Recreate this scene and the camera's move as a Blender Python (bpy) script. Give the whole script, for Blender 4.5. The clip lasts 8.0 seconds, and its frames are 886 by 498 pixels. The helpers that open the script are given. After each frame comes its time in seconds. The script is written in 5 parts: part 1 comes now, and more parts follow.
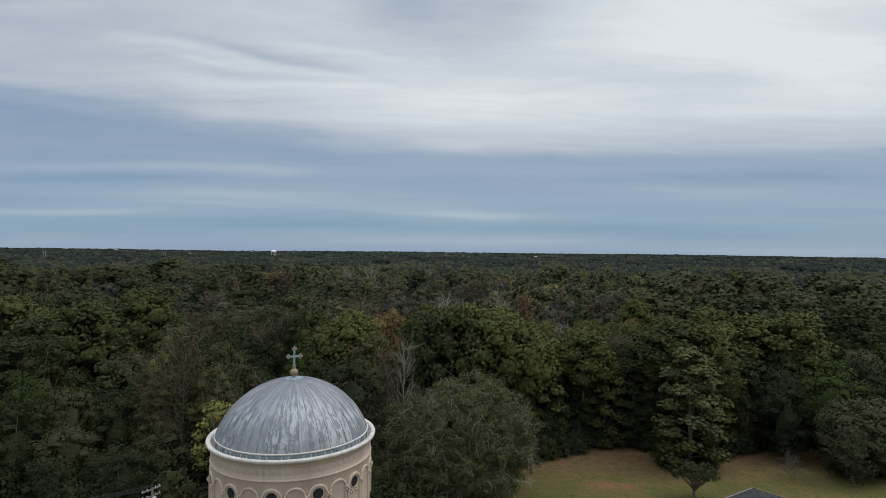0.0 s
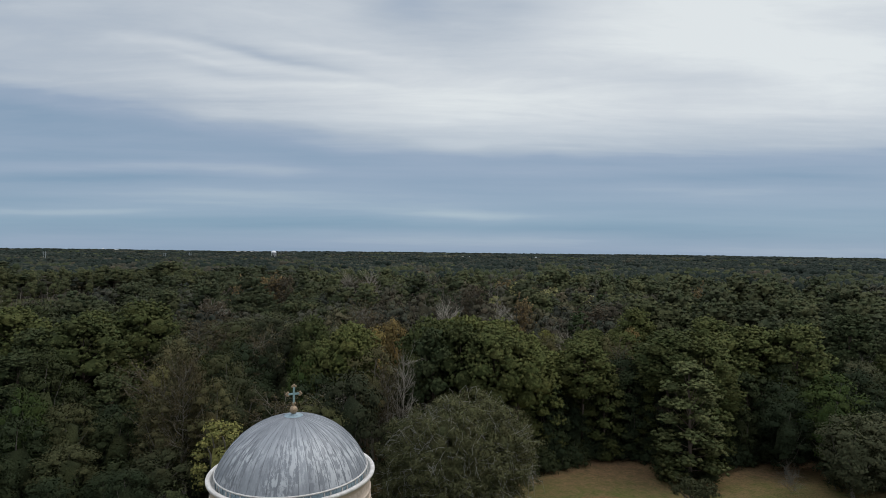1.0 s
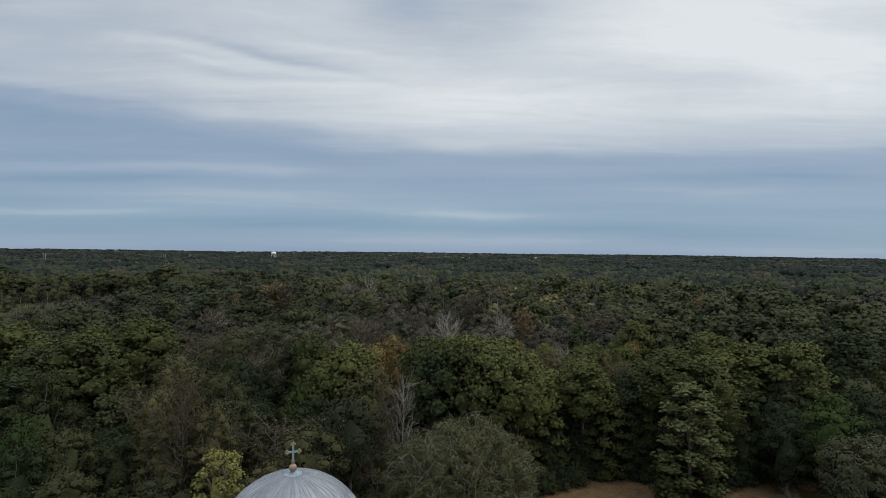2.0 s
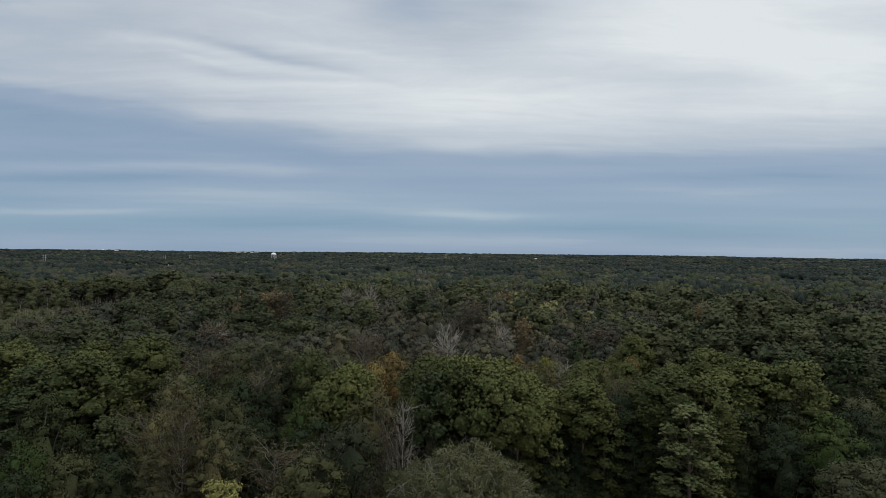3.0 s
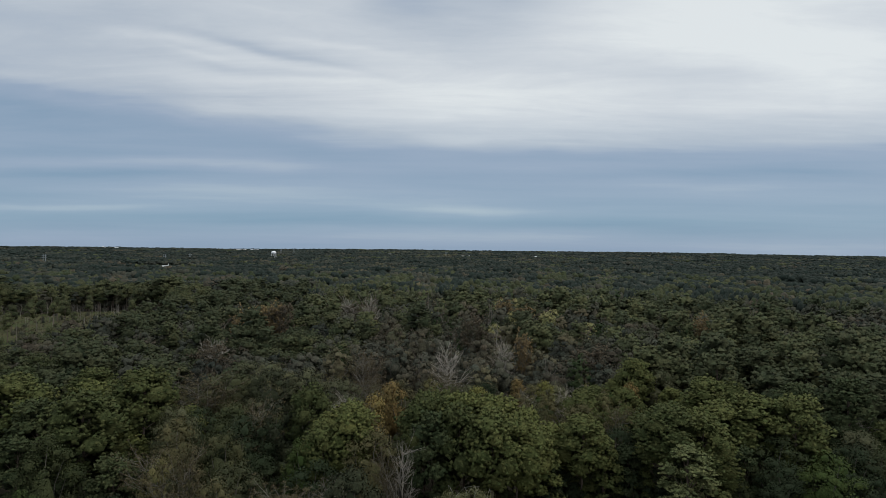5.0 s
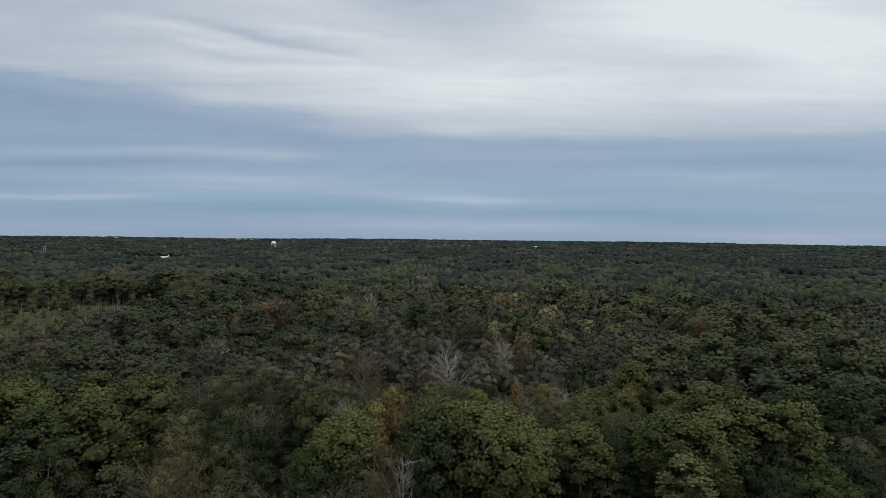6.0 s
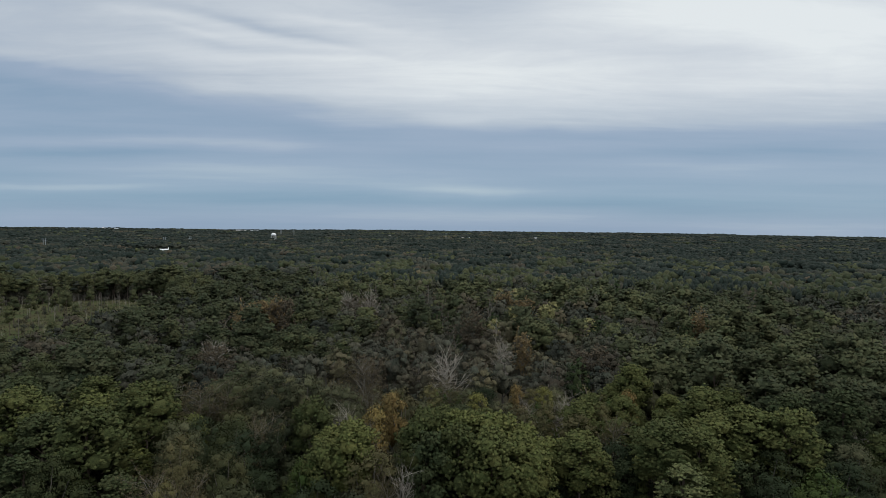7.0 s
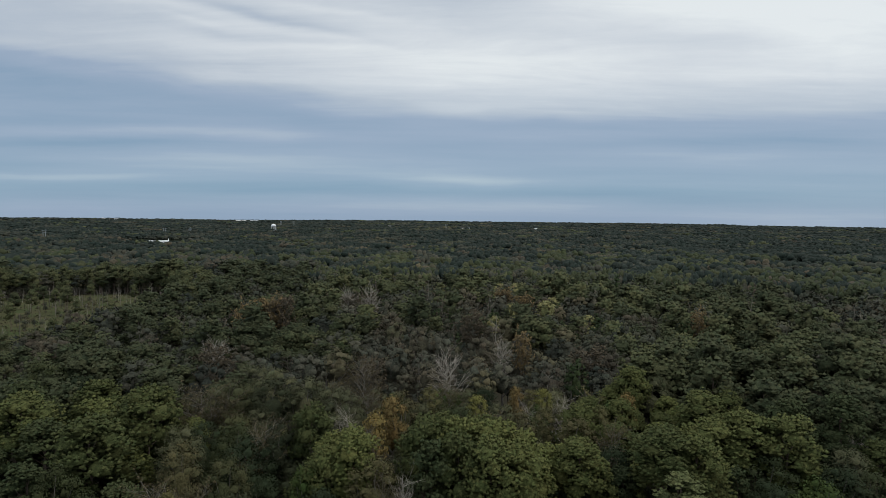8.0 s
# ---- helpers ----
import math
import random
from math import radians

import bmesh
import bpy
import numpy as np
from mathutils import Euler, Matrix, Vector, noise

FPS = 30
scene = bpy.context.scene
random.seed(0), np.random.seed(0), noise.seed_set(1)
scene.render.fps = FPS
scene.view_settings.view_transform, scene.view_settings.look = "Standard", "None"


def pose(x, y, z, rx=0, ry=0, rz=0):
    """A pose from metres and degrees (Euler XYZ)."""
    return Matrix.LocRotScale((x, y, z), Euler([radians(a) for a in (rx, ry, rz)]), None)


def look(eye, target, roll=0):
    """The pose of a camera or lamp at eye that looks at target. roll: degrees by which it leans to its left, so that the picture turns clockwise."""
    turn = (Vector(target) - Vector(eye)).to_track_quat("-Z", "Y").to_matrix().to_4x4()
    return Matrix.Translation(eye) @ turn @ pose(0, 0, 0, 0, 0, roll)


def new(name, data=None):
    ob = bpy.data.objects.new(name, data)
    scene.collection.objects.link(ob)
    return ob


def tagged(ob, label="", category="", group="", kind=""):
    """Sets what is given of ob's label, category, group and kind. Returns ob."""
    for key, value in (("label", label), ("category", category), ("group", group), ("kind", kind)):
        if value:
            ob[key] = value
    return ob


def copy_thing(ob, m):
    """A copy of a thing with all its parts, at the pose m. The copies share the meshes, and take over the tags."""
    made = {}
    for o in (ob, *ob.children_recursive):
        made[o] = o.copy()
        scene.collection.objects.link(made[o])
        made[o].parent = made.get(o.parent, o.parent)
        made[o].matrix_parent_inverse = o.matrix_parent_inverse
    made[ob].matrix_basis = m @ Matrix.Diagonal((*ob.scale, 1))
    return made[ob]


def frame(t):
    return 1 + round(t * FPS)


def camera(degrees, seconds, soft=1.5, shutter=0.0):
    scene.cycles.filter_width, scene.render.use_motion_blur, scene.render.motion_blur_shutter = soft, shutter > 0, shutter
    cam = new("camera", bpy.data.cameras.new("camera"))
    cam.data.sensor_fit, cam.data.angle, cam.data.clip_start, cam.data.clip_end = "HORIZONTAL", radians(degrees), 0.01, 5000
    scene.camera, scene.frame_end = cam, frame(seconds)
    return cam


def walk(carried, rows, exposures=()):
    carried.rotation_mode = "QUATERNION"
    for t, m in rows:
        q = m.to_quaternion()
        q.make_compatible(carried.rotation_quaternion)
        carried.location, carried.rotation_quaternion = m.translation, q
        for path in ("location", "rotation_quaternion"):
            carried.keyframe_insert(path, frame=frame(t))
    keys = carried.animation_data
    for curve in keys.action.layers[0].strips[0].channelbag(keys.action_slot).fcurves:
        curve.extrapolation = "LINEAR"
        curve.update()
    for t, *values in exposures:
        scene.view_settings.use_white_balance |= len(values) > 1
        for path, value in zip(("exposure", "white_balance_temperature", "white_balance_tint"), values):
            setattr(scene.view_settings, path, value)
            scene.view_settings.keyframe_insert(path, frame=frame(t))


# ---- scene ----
# ---------------------------------------------------------------- camera
cam = camera(75.6, 8.0, soft=0.8)
EYE_Z = 35.5
# seconds, metres risen, pitch in degrees
RISE = ((0.0, 0.0, 0.30), (0.25, 0.30, 0.30), (0.5, 0.85, 0.30), (0.75, 1.52, 0.30), (1.0, 2.30, 0.30),
        (1.5, 4.05, 0.29), (2.0, 5.88, 0.28), (2.5, 7.74, 0.27), (3.0, 9.60, 0.27), (3.5, 11.46, 0.26),
        (4.0, 13.34, 0.25), (4.5, 15.20, 0.24), (4.8, 16.32, 0.06), (5.2, 17.82, -0.35), (6.0, 20.78, -1.23),
        (6.5, 22.56, -1.71), (7.0, 24.32, -2.17), (7.5, 26.05, -2.66), (8.0, 27.75, -3.18))
walk(cam, [(t, pose(0, 0, EYE_Z + h, 90 + p, -0.66, 0)) for t, h, p in RISE], ((0.0, -0.02), (4.5, -0.02), (6.0, 0.0), (8.0, 0.04)))

# ---------------------------------------------------------------- light
sun = new("sun", bpy.data.lights.new("sun", "SUN"))
sun.data.energy, sun.data.angle, sun.data.color = 1.1, radians(30), (1.0, 0.95, 0.88)
SUN_EL, SUN_AZ = 58, 80          # degrees; azimuth clockwise from ahead
sun.matrix_world = look((0, 0, 200), (-100 * math.sin(radians(SUN_AZ)), -100 * math.cos(radians(SUN_AZ)), 200 - 100 * math.tan(radians(SUN_EL))))


class Nodes:
    """A short hand for node trees."""

    def __init__(self, tree):
        self.t = tree
        tree.nodes.clear()

    def add(self, kind, **values):
        n = self.t.nodes.new(kind)
        for k, v in values.items():
            if k.startswith("i_"):
                k = k[2:]
                self.put(n.inputs[int(k) if k.isdigit() else k.replace("_", " ")], v)
            else:
                setattr(n, k, v)
        return n

    def put(self, socket, v):
        if isinstance(v, bpy.types.NodeSocket):
            self.t.links.new(v, socket)
        elif isinstance(v, bpy.types.Node):
            self.t.links.new(v.outputs[0], socket)
        else:
            socket.default_value = v

    def math(self, op, a, b=0.0, c=0.0):
        n = self.t.nodes.new("ShaderNodeMath")
        n.operation = op
        for i, v in enumerate((a, b, c)):
            self.put(n.inputs[i], v)
        return n.outputs[0]

    def ramp(self, fac, stops, mode="LINEAR"):
        n = self.t.nodes.new("ShaderNodeValToRGB")
        r = n.color_ramp
        r.interpolation = mode
        while len(r.elements) < len(stops):
            r.elements.new(0.5)
        for e, (p, c) in zip(r.elements, stops):
            e.position = p
            e.color = (c, c, c, 1) if isinstance(c, (int, float)) else (*c, 1)
        self.put(n.inputs[0], fac)
        return n.outputs[0]

    def mix(self, fac, a, b, mode="MIX"):
        n = self.t.nodes.new("ShaderNodeMix")
        n.data_type, n.blend_type = "RGBA", mode
        n.clamp_factor = True
        for i, v in ((0, fac), (6, a), (7, b)):
            if isinstance(v, tuple) and len(v) == 3:
                v = (*v, 1)
            self.put(n.inputs[i], v)
        return n.outputs[2]

    def noise(self, vec, scale, detail=4, rough=0.55, dist=0.0):
        return self.add("ShaderNodeTexNoise", i_Vector=vec, i_Scale=scale, i_Detail=detail, i_Roughness=rough, i_Distortion=dist).outputs[0]

    def mapping(self, vec, loc=(0, 0, 0), rot=(0, 0, 0), scale=(1, 1, 1)):
        return self.add("ShaderNodeMapping", i_Vector=vec, i_Location=loc, i_Rotation=[radians(a) for a in rot], i_Scale=scale).outputs[0]


def build_world():
    """A high overcast: a sheet of pale cloud with a wavy lower edge, thin streaks beneath it, a clear Nishita sky faintly through."""
    world = bpy.data.worlds.new("overcast_sky")
    scene.world = world
    world.use_nodes = True
    n = Nodes(world.node_tree)
    way = n.add("ShaderNodeTexCoord").outputs["Generated"]
    x, y, z = n.add("ShaderNodeSeparateXYZ", i_Vector=way).outputs
    ahead = n.math("MAXIMUM", n.math("ABSOLUTE", y), 0.05)
    u0, v0 = n.math("DIVIDE", x, ahead), n.math("MAXIMUM", n.math("DIVIDE", z, ahead), 0.0)
    plane = n.add("ShaderNodeCombineXYZ", i_0=u0, i_1=v0, i_2=n.math("MULTIPLY", y, 0.3)).outputs[0]
    lift = n.math("ADD", n.math("MAXIMUM", z, 0.0), 0.10)
    flat = n.add("ShaderNodeCombineXYZ", i_0=n.math("DIVIDE", x, lift), i_1=n.math("DIVIDE", y, lift), i_2=0.0).outputs[0]
    wave = n.math("SUBTRACT", n.noise(n.mapping(plane, scale=(2.4, 9.0, 1)), 1.0, 4, 0.5), 0.5)
    streak = n.math("SUBTRACT", n.noise(n.mapping(plane, (2.2, 0.7, 0), (0, 0, 2), (1.6, 26.0, 1)), 1.0, 5, 0.55, 0.25), 0.5)
    wisp = n.math("SUBTRACT", n.noise(n.mapping(flat, (7.3, 2.2, 0), (0, 0, -17), (0.45, 1.6, 1)), 1.5, 6, 0.6, 0.7), 0.5)
    thread = n.math("SUBTRACT", n.noise(n.mapping(plane, (5.2, 3.7, 0), (0, 0, 1.5), (2.6, 62.0, 1)), 1.0, 4, 0.6, 0.3), 0.5)
    mottle = n.math("SUBTRACT", n.noise(n.mapping(plane, (1.2, 8.7, 0), (0, 0, -9), (9.0, 34.0, 1)), 1.0, 5, 0.62, 0.5), 0.5)
    billow = n.math("SUBTRACT", n.noise(n.mapping(flat, (0.6, 5.2, 0), (0, 0, 8), (0.4, 0.6, 1)), 0.9, 4, 0.5, 0.3), 0.5)
    u = n.math("MULTIPLY_ADD", wave, 0.10, u0)
    v = n.math("MULTIPLY_ADD", wave, 0.045, v0)

    # lower edge of the pale sheet
    edge = n.ramp(n.math("MULTIPLY_ADD", u, 0.5, 0.5), ((0.0, 0.250), (0.10, 0.270), (0.22, 0.252), (0.32, 0.214), (0.42, 0.186), (0.50, 0.170),
                                                      (0.62, 0.166), (0.72, 0.168), (0.80, 0.172), (0.88, 0.182), (1.0, 0.20)), "EASE")
    above = n.math("SUBTRACT", v, edge)
    tone = n.ramp(n.math("MULTIPLY_ADD", above, 2.5, 0.5), ((0.0, 0.26), (0.33, 0.30), (0.43, 0.24), (0.495, 0.38), (0.57, 0.60), (0.72, 0.74), (1.0, 0.72)), "EASE")

    def puff(px, py, su, sv, amount, tilt=0.0):
        """A soft cloud at a bearing and height (in thousandths of the distance ahead)."""
        a = n.math("SUBTRACT", u, px / 1000)
        b = n.math("SUBTRACT", n.math("MULTIPLY_ADD", a, tilt, v), py / 1000)
        a = n.math("DIVIDE", a, su / 1000)
        b = n.math("DIVIDE", b, sv / 1000)
        r = n.math("ADD", n.math("MULTIPLY", a, a), n.math("MULTIPLY", b, b))
        return n.math("MULTIPLY", n.math("EXPONENT", n.math("MULTIPLY", r, -1.0)), amount)

    sheet = ((470, 370, 330, 120, 0.26), (720, 310, 130, 90, 0.14), (70, 262, 220, 60, 0.14), (50, 390, 110, 70, -0.15), (115, 440, 90, 40, -0.10), (-700, 380, 260, 45, -0.10), (440, 305, 240, 34, -0.10), (-720, 215, 150, 36, -0.08), (-130, 262, 230, 60, 0.13), (-330, 410, 260, 60, 0.08), (-70, 428, 70, 40, -0.22), (-760, 225, 200, 40, -0.13), (-440, 300, 300, 40, 0.06))      # thick and thin places of the pale sheet
    bands = ((560, 146, 260, 15, -0.12), (-480, 143, 380, 10, 0.20), (-640, 90, 330, 70, -0.09), (-400, 98, 240, 9, 0.15), (-720, 150, 260, 34, -0.08), (640, 122, 200, 7, -0.10), (330, 160, 300, 9, -0.08), (470, 115, 260, 13, 0.12), (320, 148, 260, 12, 0.10), (-580, 123, 270, 7, -0.16), (90, 166, 320, 10, -0.14), (620, 136, 210, 8, -0.12))      # bands beneath its edge
    streaks = ((-680, 66, 210, 8, 0.24), (75, 68, 170, 11, 0.24), (-620, 84, 170, 6, 0.10), (-300, 50, 260, 16, -0.07), (-370, 80, 210, 10, 0.13), (120, 42, 520, 11, -0.16), (0, 14, 1200, 12, 0.12))      # streaks low over the land
    wisps = ((-480, 366, 130, 8, 0.09, 0.12), (-330, 333, 150, 12, 0.06, 0.22), (-330, 352, 160, 9, -0.12, 0.20), (-250, 330, 120, 7, -0.12, 0.24), (-420, 338, 70, 6, 0.10, 0.20), (-200, 352, 110, 8, 0.10, 0.16), (-300, 310, 170, 8, -0.10, 0.12), (-190, 288, 160, 7, 0.10, 0.05))      # slanting wisps
    for q in (*sheet, *bands, *streaks, *wisps):
        tone = n.math("ADD", tone, puff(*q))
    low = n.ramp(v, ((0.0, 1.0), (0.18, 0.8), (0.30, 0.25), (1.0, 0.1)))
    high = n.ramp(v, ((0.10, 0.0), (0.26, 1.0)))
    tone = n.math("ADD", tone, n.math("MULTIPLY", n.math("MULTIPLY", n.math("MULTIPLY_ADD", thread, 0.26, streak), low), 0.58))
    tone = n.math("ADD", tone, n.math("MULTIPLY", n.math("MULTIPLY_ADD", wisp, 0.44, n.math("MULTIPLY_ADD", mottle, 0.14, n.math("MULTIPLY", billow, 0.36))), high))
    col = n.ramp(tone, ((0.0, (0.232, 0.335, 0.466)), (0.35, (0.328, 0.406, 0.532)), (0.60, (0.482, 0.536, 0.616)), (0.85, (0.668, 0.703, 0.750)), (1.0, (0.795, 0.825, 0.845))))
    col = n.mix(1.0, col, n.ramp(v, ((0.0, (0.93, 0.98, 1.0)), (0.05, (0.88, 1.0, 1.0)), (0.13, (0.96, 1.0, 1.0)), (0.25, (0.985, 1.0, 0.99)))), "MULTIPLY")
    clear = n.add("ShaderNodeTexSky", sky_type="NISHITA", sun_disc=False, sun_elevation=radians(SUN_EL), sun_rotation=radians(SUN_AZ), altitude=20.0)
    thin = n.mix(1.0, clear.outputs[0], (0.1, 0.1, 0.1), "MULTIPLY")
    col = n.mix(0.92, thin, col)
    # an overcast sky is brightest overhead
    top = n.ramp(z, ((0.42, 1.0), (0.68, 1.7), (1.0, 2.5)))
    col = n.mix(1.0, col, top, "MULTIPLY")
    bg = n.add("ShaderNodeBackground", i_0=col, i_1=1.0)
    n.add("ShaderNodeOutputWorld", i_0=bg)


build_world()

# ---------------------------------------------------------------- materials
def material(name):
    m = bpy.data.materials.new(name)
    m.use_nodes = True
    n = Nodes(m.node_tree)
    return m, n, n.add("ShaderNodeTexCoord").outputs["Object"]


def finish(n, colour, rough=0.7, metal=0.0, height=None, depth=0.02, strength=0.5, **more):
    s = n.add("ShaderNodeBsdfPrincipled")
    n.put(s.inputs["Base Color"], (*colour, 1) if isinstance(colour, tuple) and len(colour) == 3 else colour)
    n.put(s.inputs["Roughness"], rough)
    n.put(s.inputs["Metallic"], metal)
    for k, v in more.items():
        n.put(s.inputs[k.replace("_", " ")], v)
    if height is not None:
        n.put(s.inputs["Normal"], n.add("ShaderNodeBump", i_Height=height, i_Distance=depth, i_Strength=strength).outputs[0])
    n.add("ShaderNodeOutputMaterial", i_0=s)
    return s


def leaf_material(name, dark, mid, light, single, grain=4.2, shine=0.04):
    """Foliage: each plant has its own shade, each leaf varies about it."""
    m, n, co = material(name)
    if single:
        own = n.add("ShaderNodeObjectInfo").outputs["Random"]
    else:
        own = n.add("ShaderNodeAttribute", attribute_name="tint").outputs["Fac"]
    geo = n.add("ShaderNodeNewGeometry")
    isle = geo.outputs["Random Per Island"]
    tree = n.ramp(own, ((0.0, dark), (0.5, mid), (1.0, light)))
    patch = n.noise(co, 0.45, 3)
    tuft = n.noise(co, grain, 3, 0.7)
    v = n.math("ADD", n.math("MULTIPLY_ADD", isle, 0.16, 0.92), n.math("MULTIPLY", n.math("SUBTRACT", patch, 0.5), 0.4))
    v = n.math("MULTIPLY", v, n.ramp(tuft, ((0.34, 0.56), (0.50, 0.97), (0.66, 1.40))))
    tone = n.mix(1.0, tree, n.add("ShaderNodeCombineColor", i_0=n.math("MULTIPLY", v, n.math("MULTIPLY_ADD", isle, 0.18, 0.92)), i_1=v, i_2=v).outputs[0], "MULTIPLY")
    a = n.add("ShaderNodeBsdfPrincipled", i_Roughness=0.75)
    n.put(a.inputs["Base Color"], tone)
    n.put(a.inputs["Specular IOR Level"], shine)
    n.put(a.inputs["Normal"], n.add("ShaderNodeBump", i_Height=tuft, i_Distance=0.7 / grain, i_Strength=0.6).outputs[0])
    b = n.add("ShaderNodeBsdfTranslucent", i_Color=tone)
    mixed = n.add("ShaderNodeMixShader", i_0=0.08, i_1=a, i_2=b)
    n.add("ShaderNodeOutputMaterial", i_0=mixed)
    return m


LEAF = {}
for key, dark, mid, light in (
        ("pine", (0.053, 0.063, 0.025), (0.077, 0.087, 0.032), (0.106, 0.116, 0.040)),
        ("oak", (0.038, 0.044, 0.026), (0.058, 0.063, 0.032), (0.085, 0.086, 0.038)),
        ("olive", (0.072, 0.066, 0.036), (0.095, 0.088, 0.043), (0.122, 0.114, 0.048)),
        ("grey", (0.060, 0.064, 0.036), (0.075, 0.078, 0.043), (0.091, 0.092, 0.049)),
        ("brown", (0.092, 0.076, 0.045), (0.110, 0.092, 0.050), (0.132, 0.112, 0.056)),
        # shade: darkened copy of pine, shade put into the needle colour
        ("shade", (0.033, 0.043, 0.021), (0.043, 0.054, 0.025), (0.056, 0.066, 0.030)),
        # deep: darkened leaf green, shade put into the colour of oaks and bushes
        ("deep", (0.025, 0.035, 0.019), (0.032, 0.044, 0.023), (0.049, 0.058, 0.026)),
        # blue: far pines, distance haze put into the needle colour
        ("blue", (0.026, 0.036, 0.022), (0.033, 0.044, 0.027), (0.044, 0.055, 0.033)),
        ("light", (0.070, 0.080, 0.036), (0.082, 0.092, 0.040), (0.094, 0.105, 0.046)),
        ("silver", (0.088, 0.090, 0.044), (0.096, 0.098, 0.048), (0.105, 0.108, 0.054)),
        ("rust", (0.120, 0.088, 0.040), (0.150, 0.110, 0.044), (0.180, 0.140, 0.052)),
        ("yellow", (0.120, 0.118, 0.040), (0.146, 0.142, 0.046), (0.172, 0.170, 0.058)),
        ("lime", (0.036, 0.053, 0.017), (0.045, 0.064, 0.020), (0.056, 0.076, 0.024))):
    # single trees by the lawn, and the mixed wide woods with painted haze
    # dim: shade on the near hardwoods' sides, put into their colour
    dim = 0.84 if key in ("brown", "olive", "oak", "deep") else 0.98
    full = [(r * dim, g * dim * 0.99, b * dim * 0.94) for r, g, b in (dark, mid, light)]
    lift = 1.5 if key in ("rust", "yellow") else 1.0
    hazed = [(r * 0.81 * lift, g * 0.79 * lift, b * 1.02 * lift) for r, g, b in (dark, mid, light)]
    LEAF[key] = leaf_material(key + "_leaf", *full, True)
    LEAF[key + "_far"] = leaf_material(key + "_leaf_wood", *hazed, False, 2.2, 0.04)


def bark_material(name, a, b):
    m, n, co = material(name)
    f = n.noise(n.mapping(co, scale=(6, 6, 1.2)), 1.6, 5, 0.65)
    g = n.noise(co, 0.35, 2)
    finish(n, n.mix(n.math("MULTIPLY_ADD", g, 0.4, n.math("MULTIPLY", f, 0.7)), a, b), 0.9, height=f, depth=0.04, Specular_IOR_Level=0.1)
    return m


BARK = {"pine": bark_material("pine_bark", (0.075, 0.055, 0.042), (0.20, 0.155, 0.125)),
        "oak": bark_material("oak_bark", (0.075, 0.065, 0.055), (0.19, 0.17, 0.145)),
        "pale": bark_material("pale_bark", (0.18, 0.160, 0.130), (0.38, 0.342, 0.285)),
        "silvery": bark_material("silvery_bark", (0.18, 0.170, 0.147), (0.37, 0.352, 0.305)),
        "twig": bark_material("twig_bark", (0.095, 0.084, 0.065), (0.215, 0.192, 0.155))}


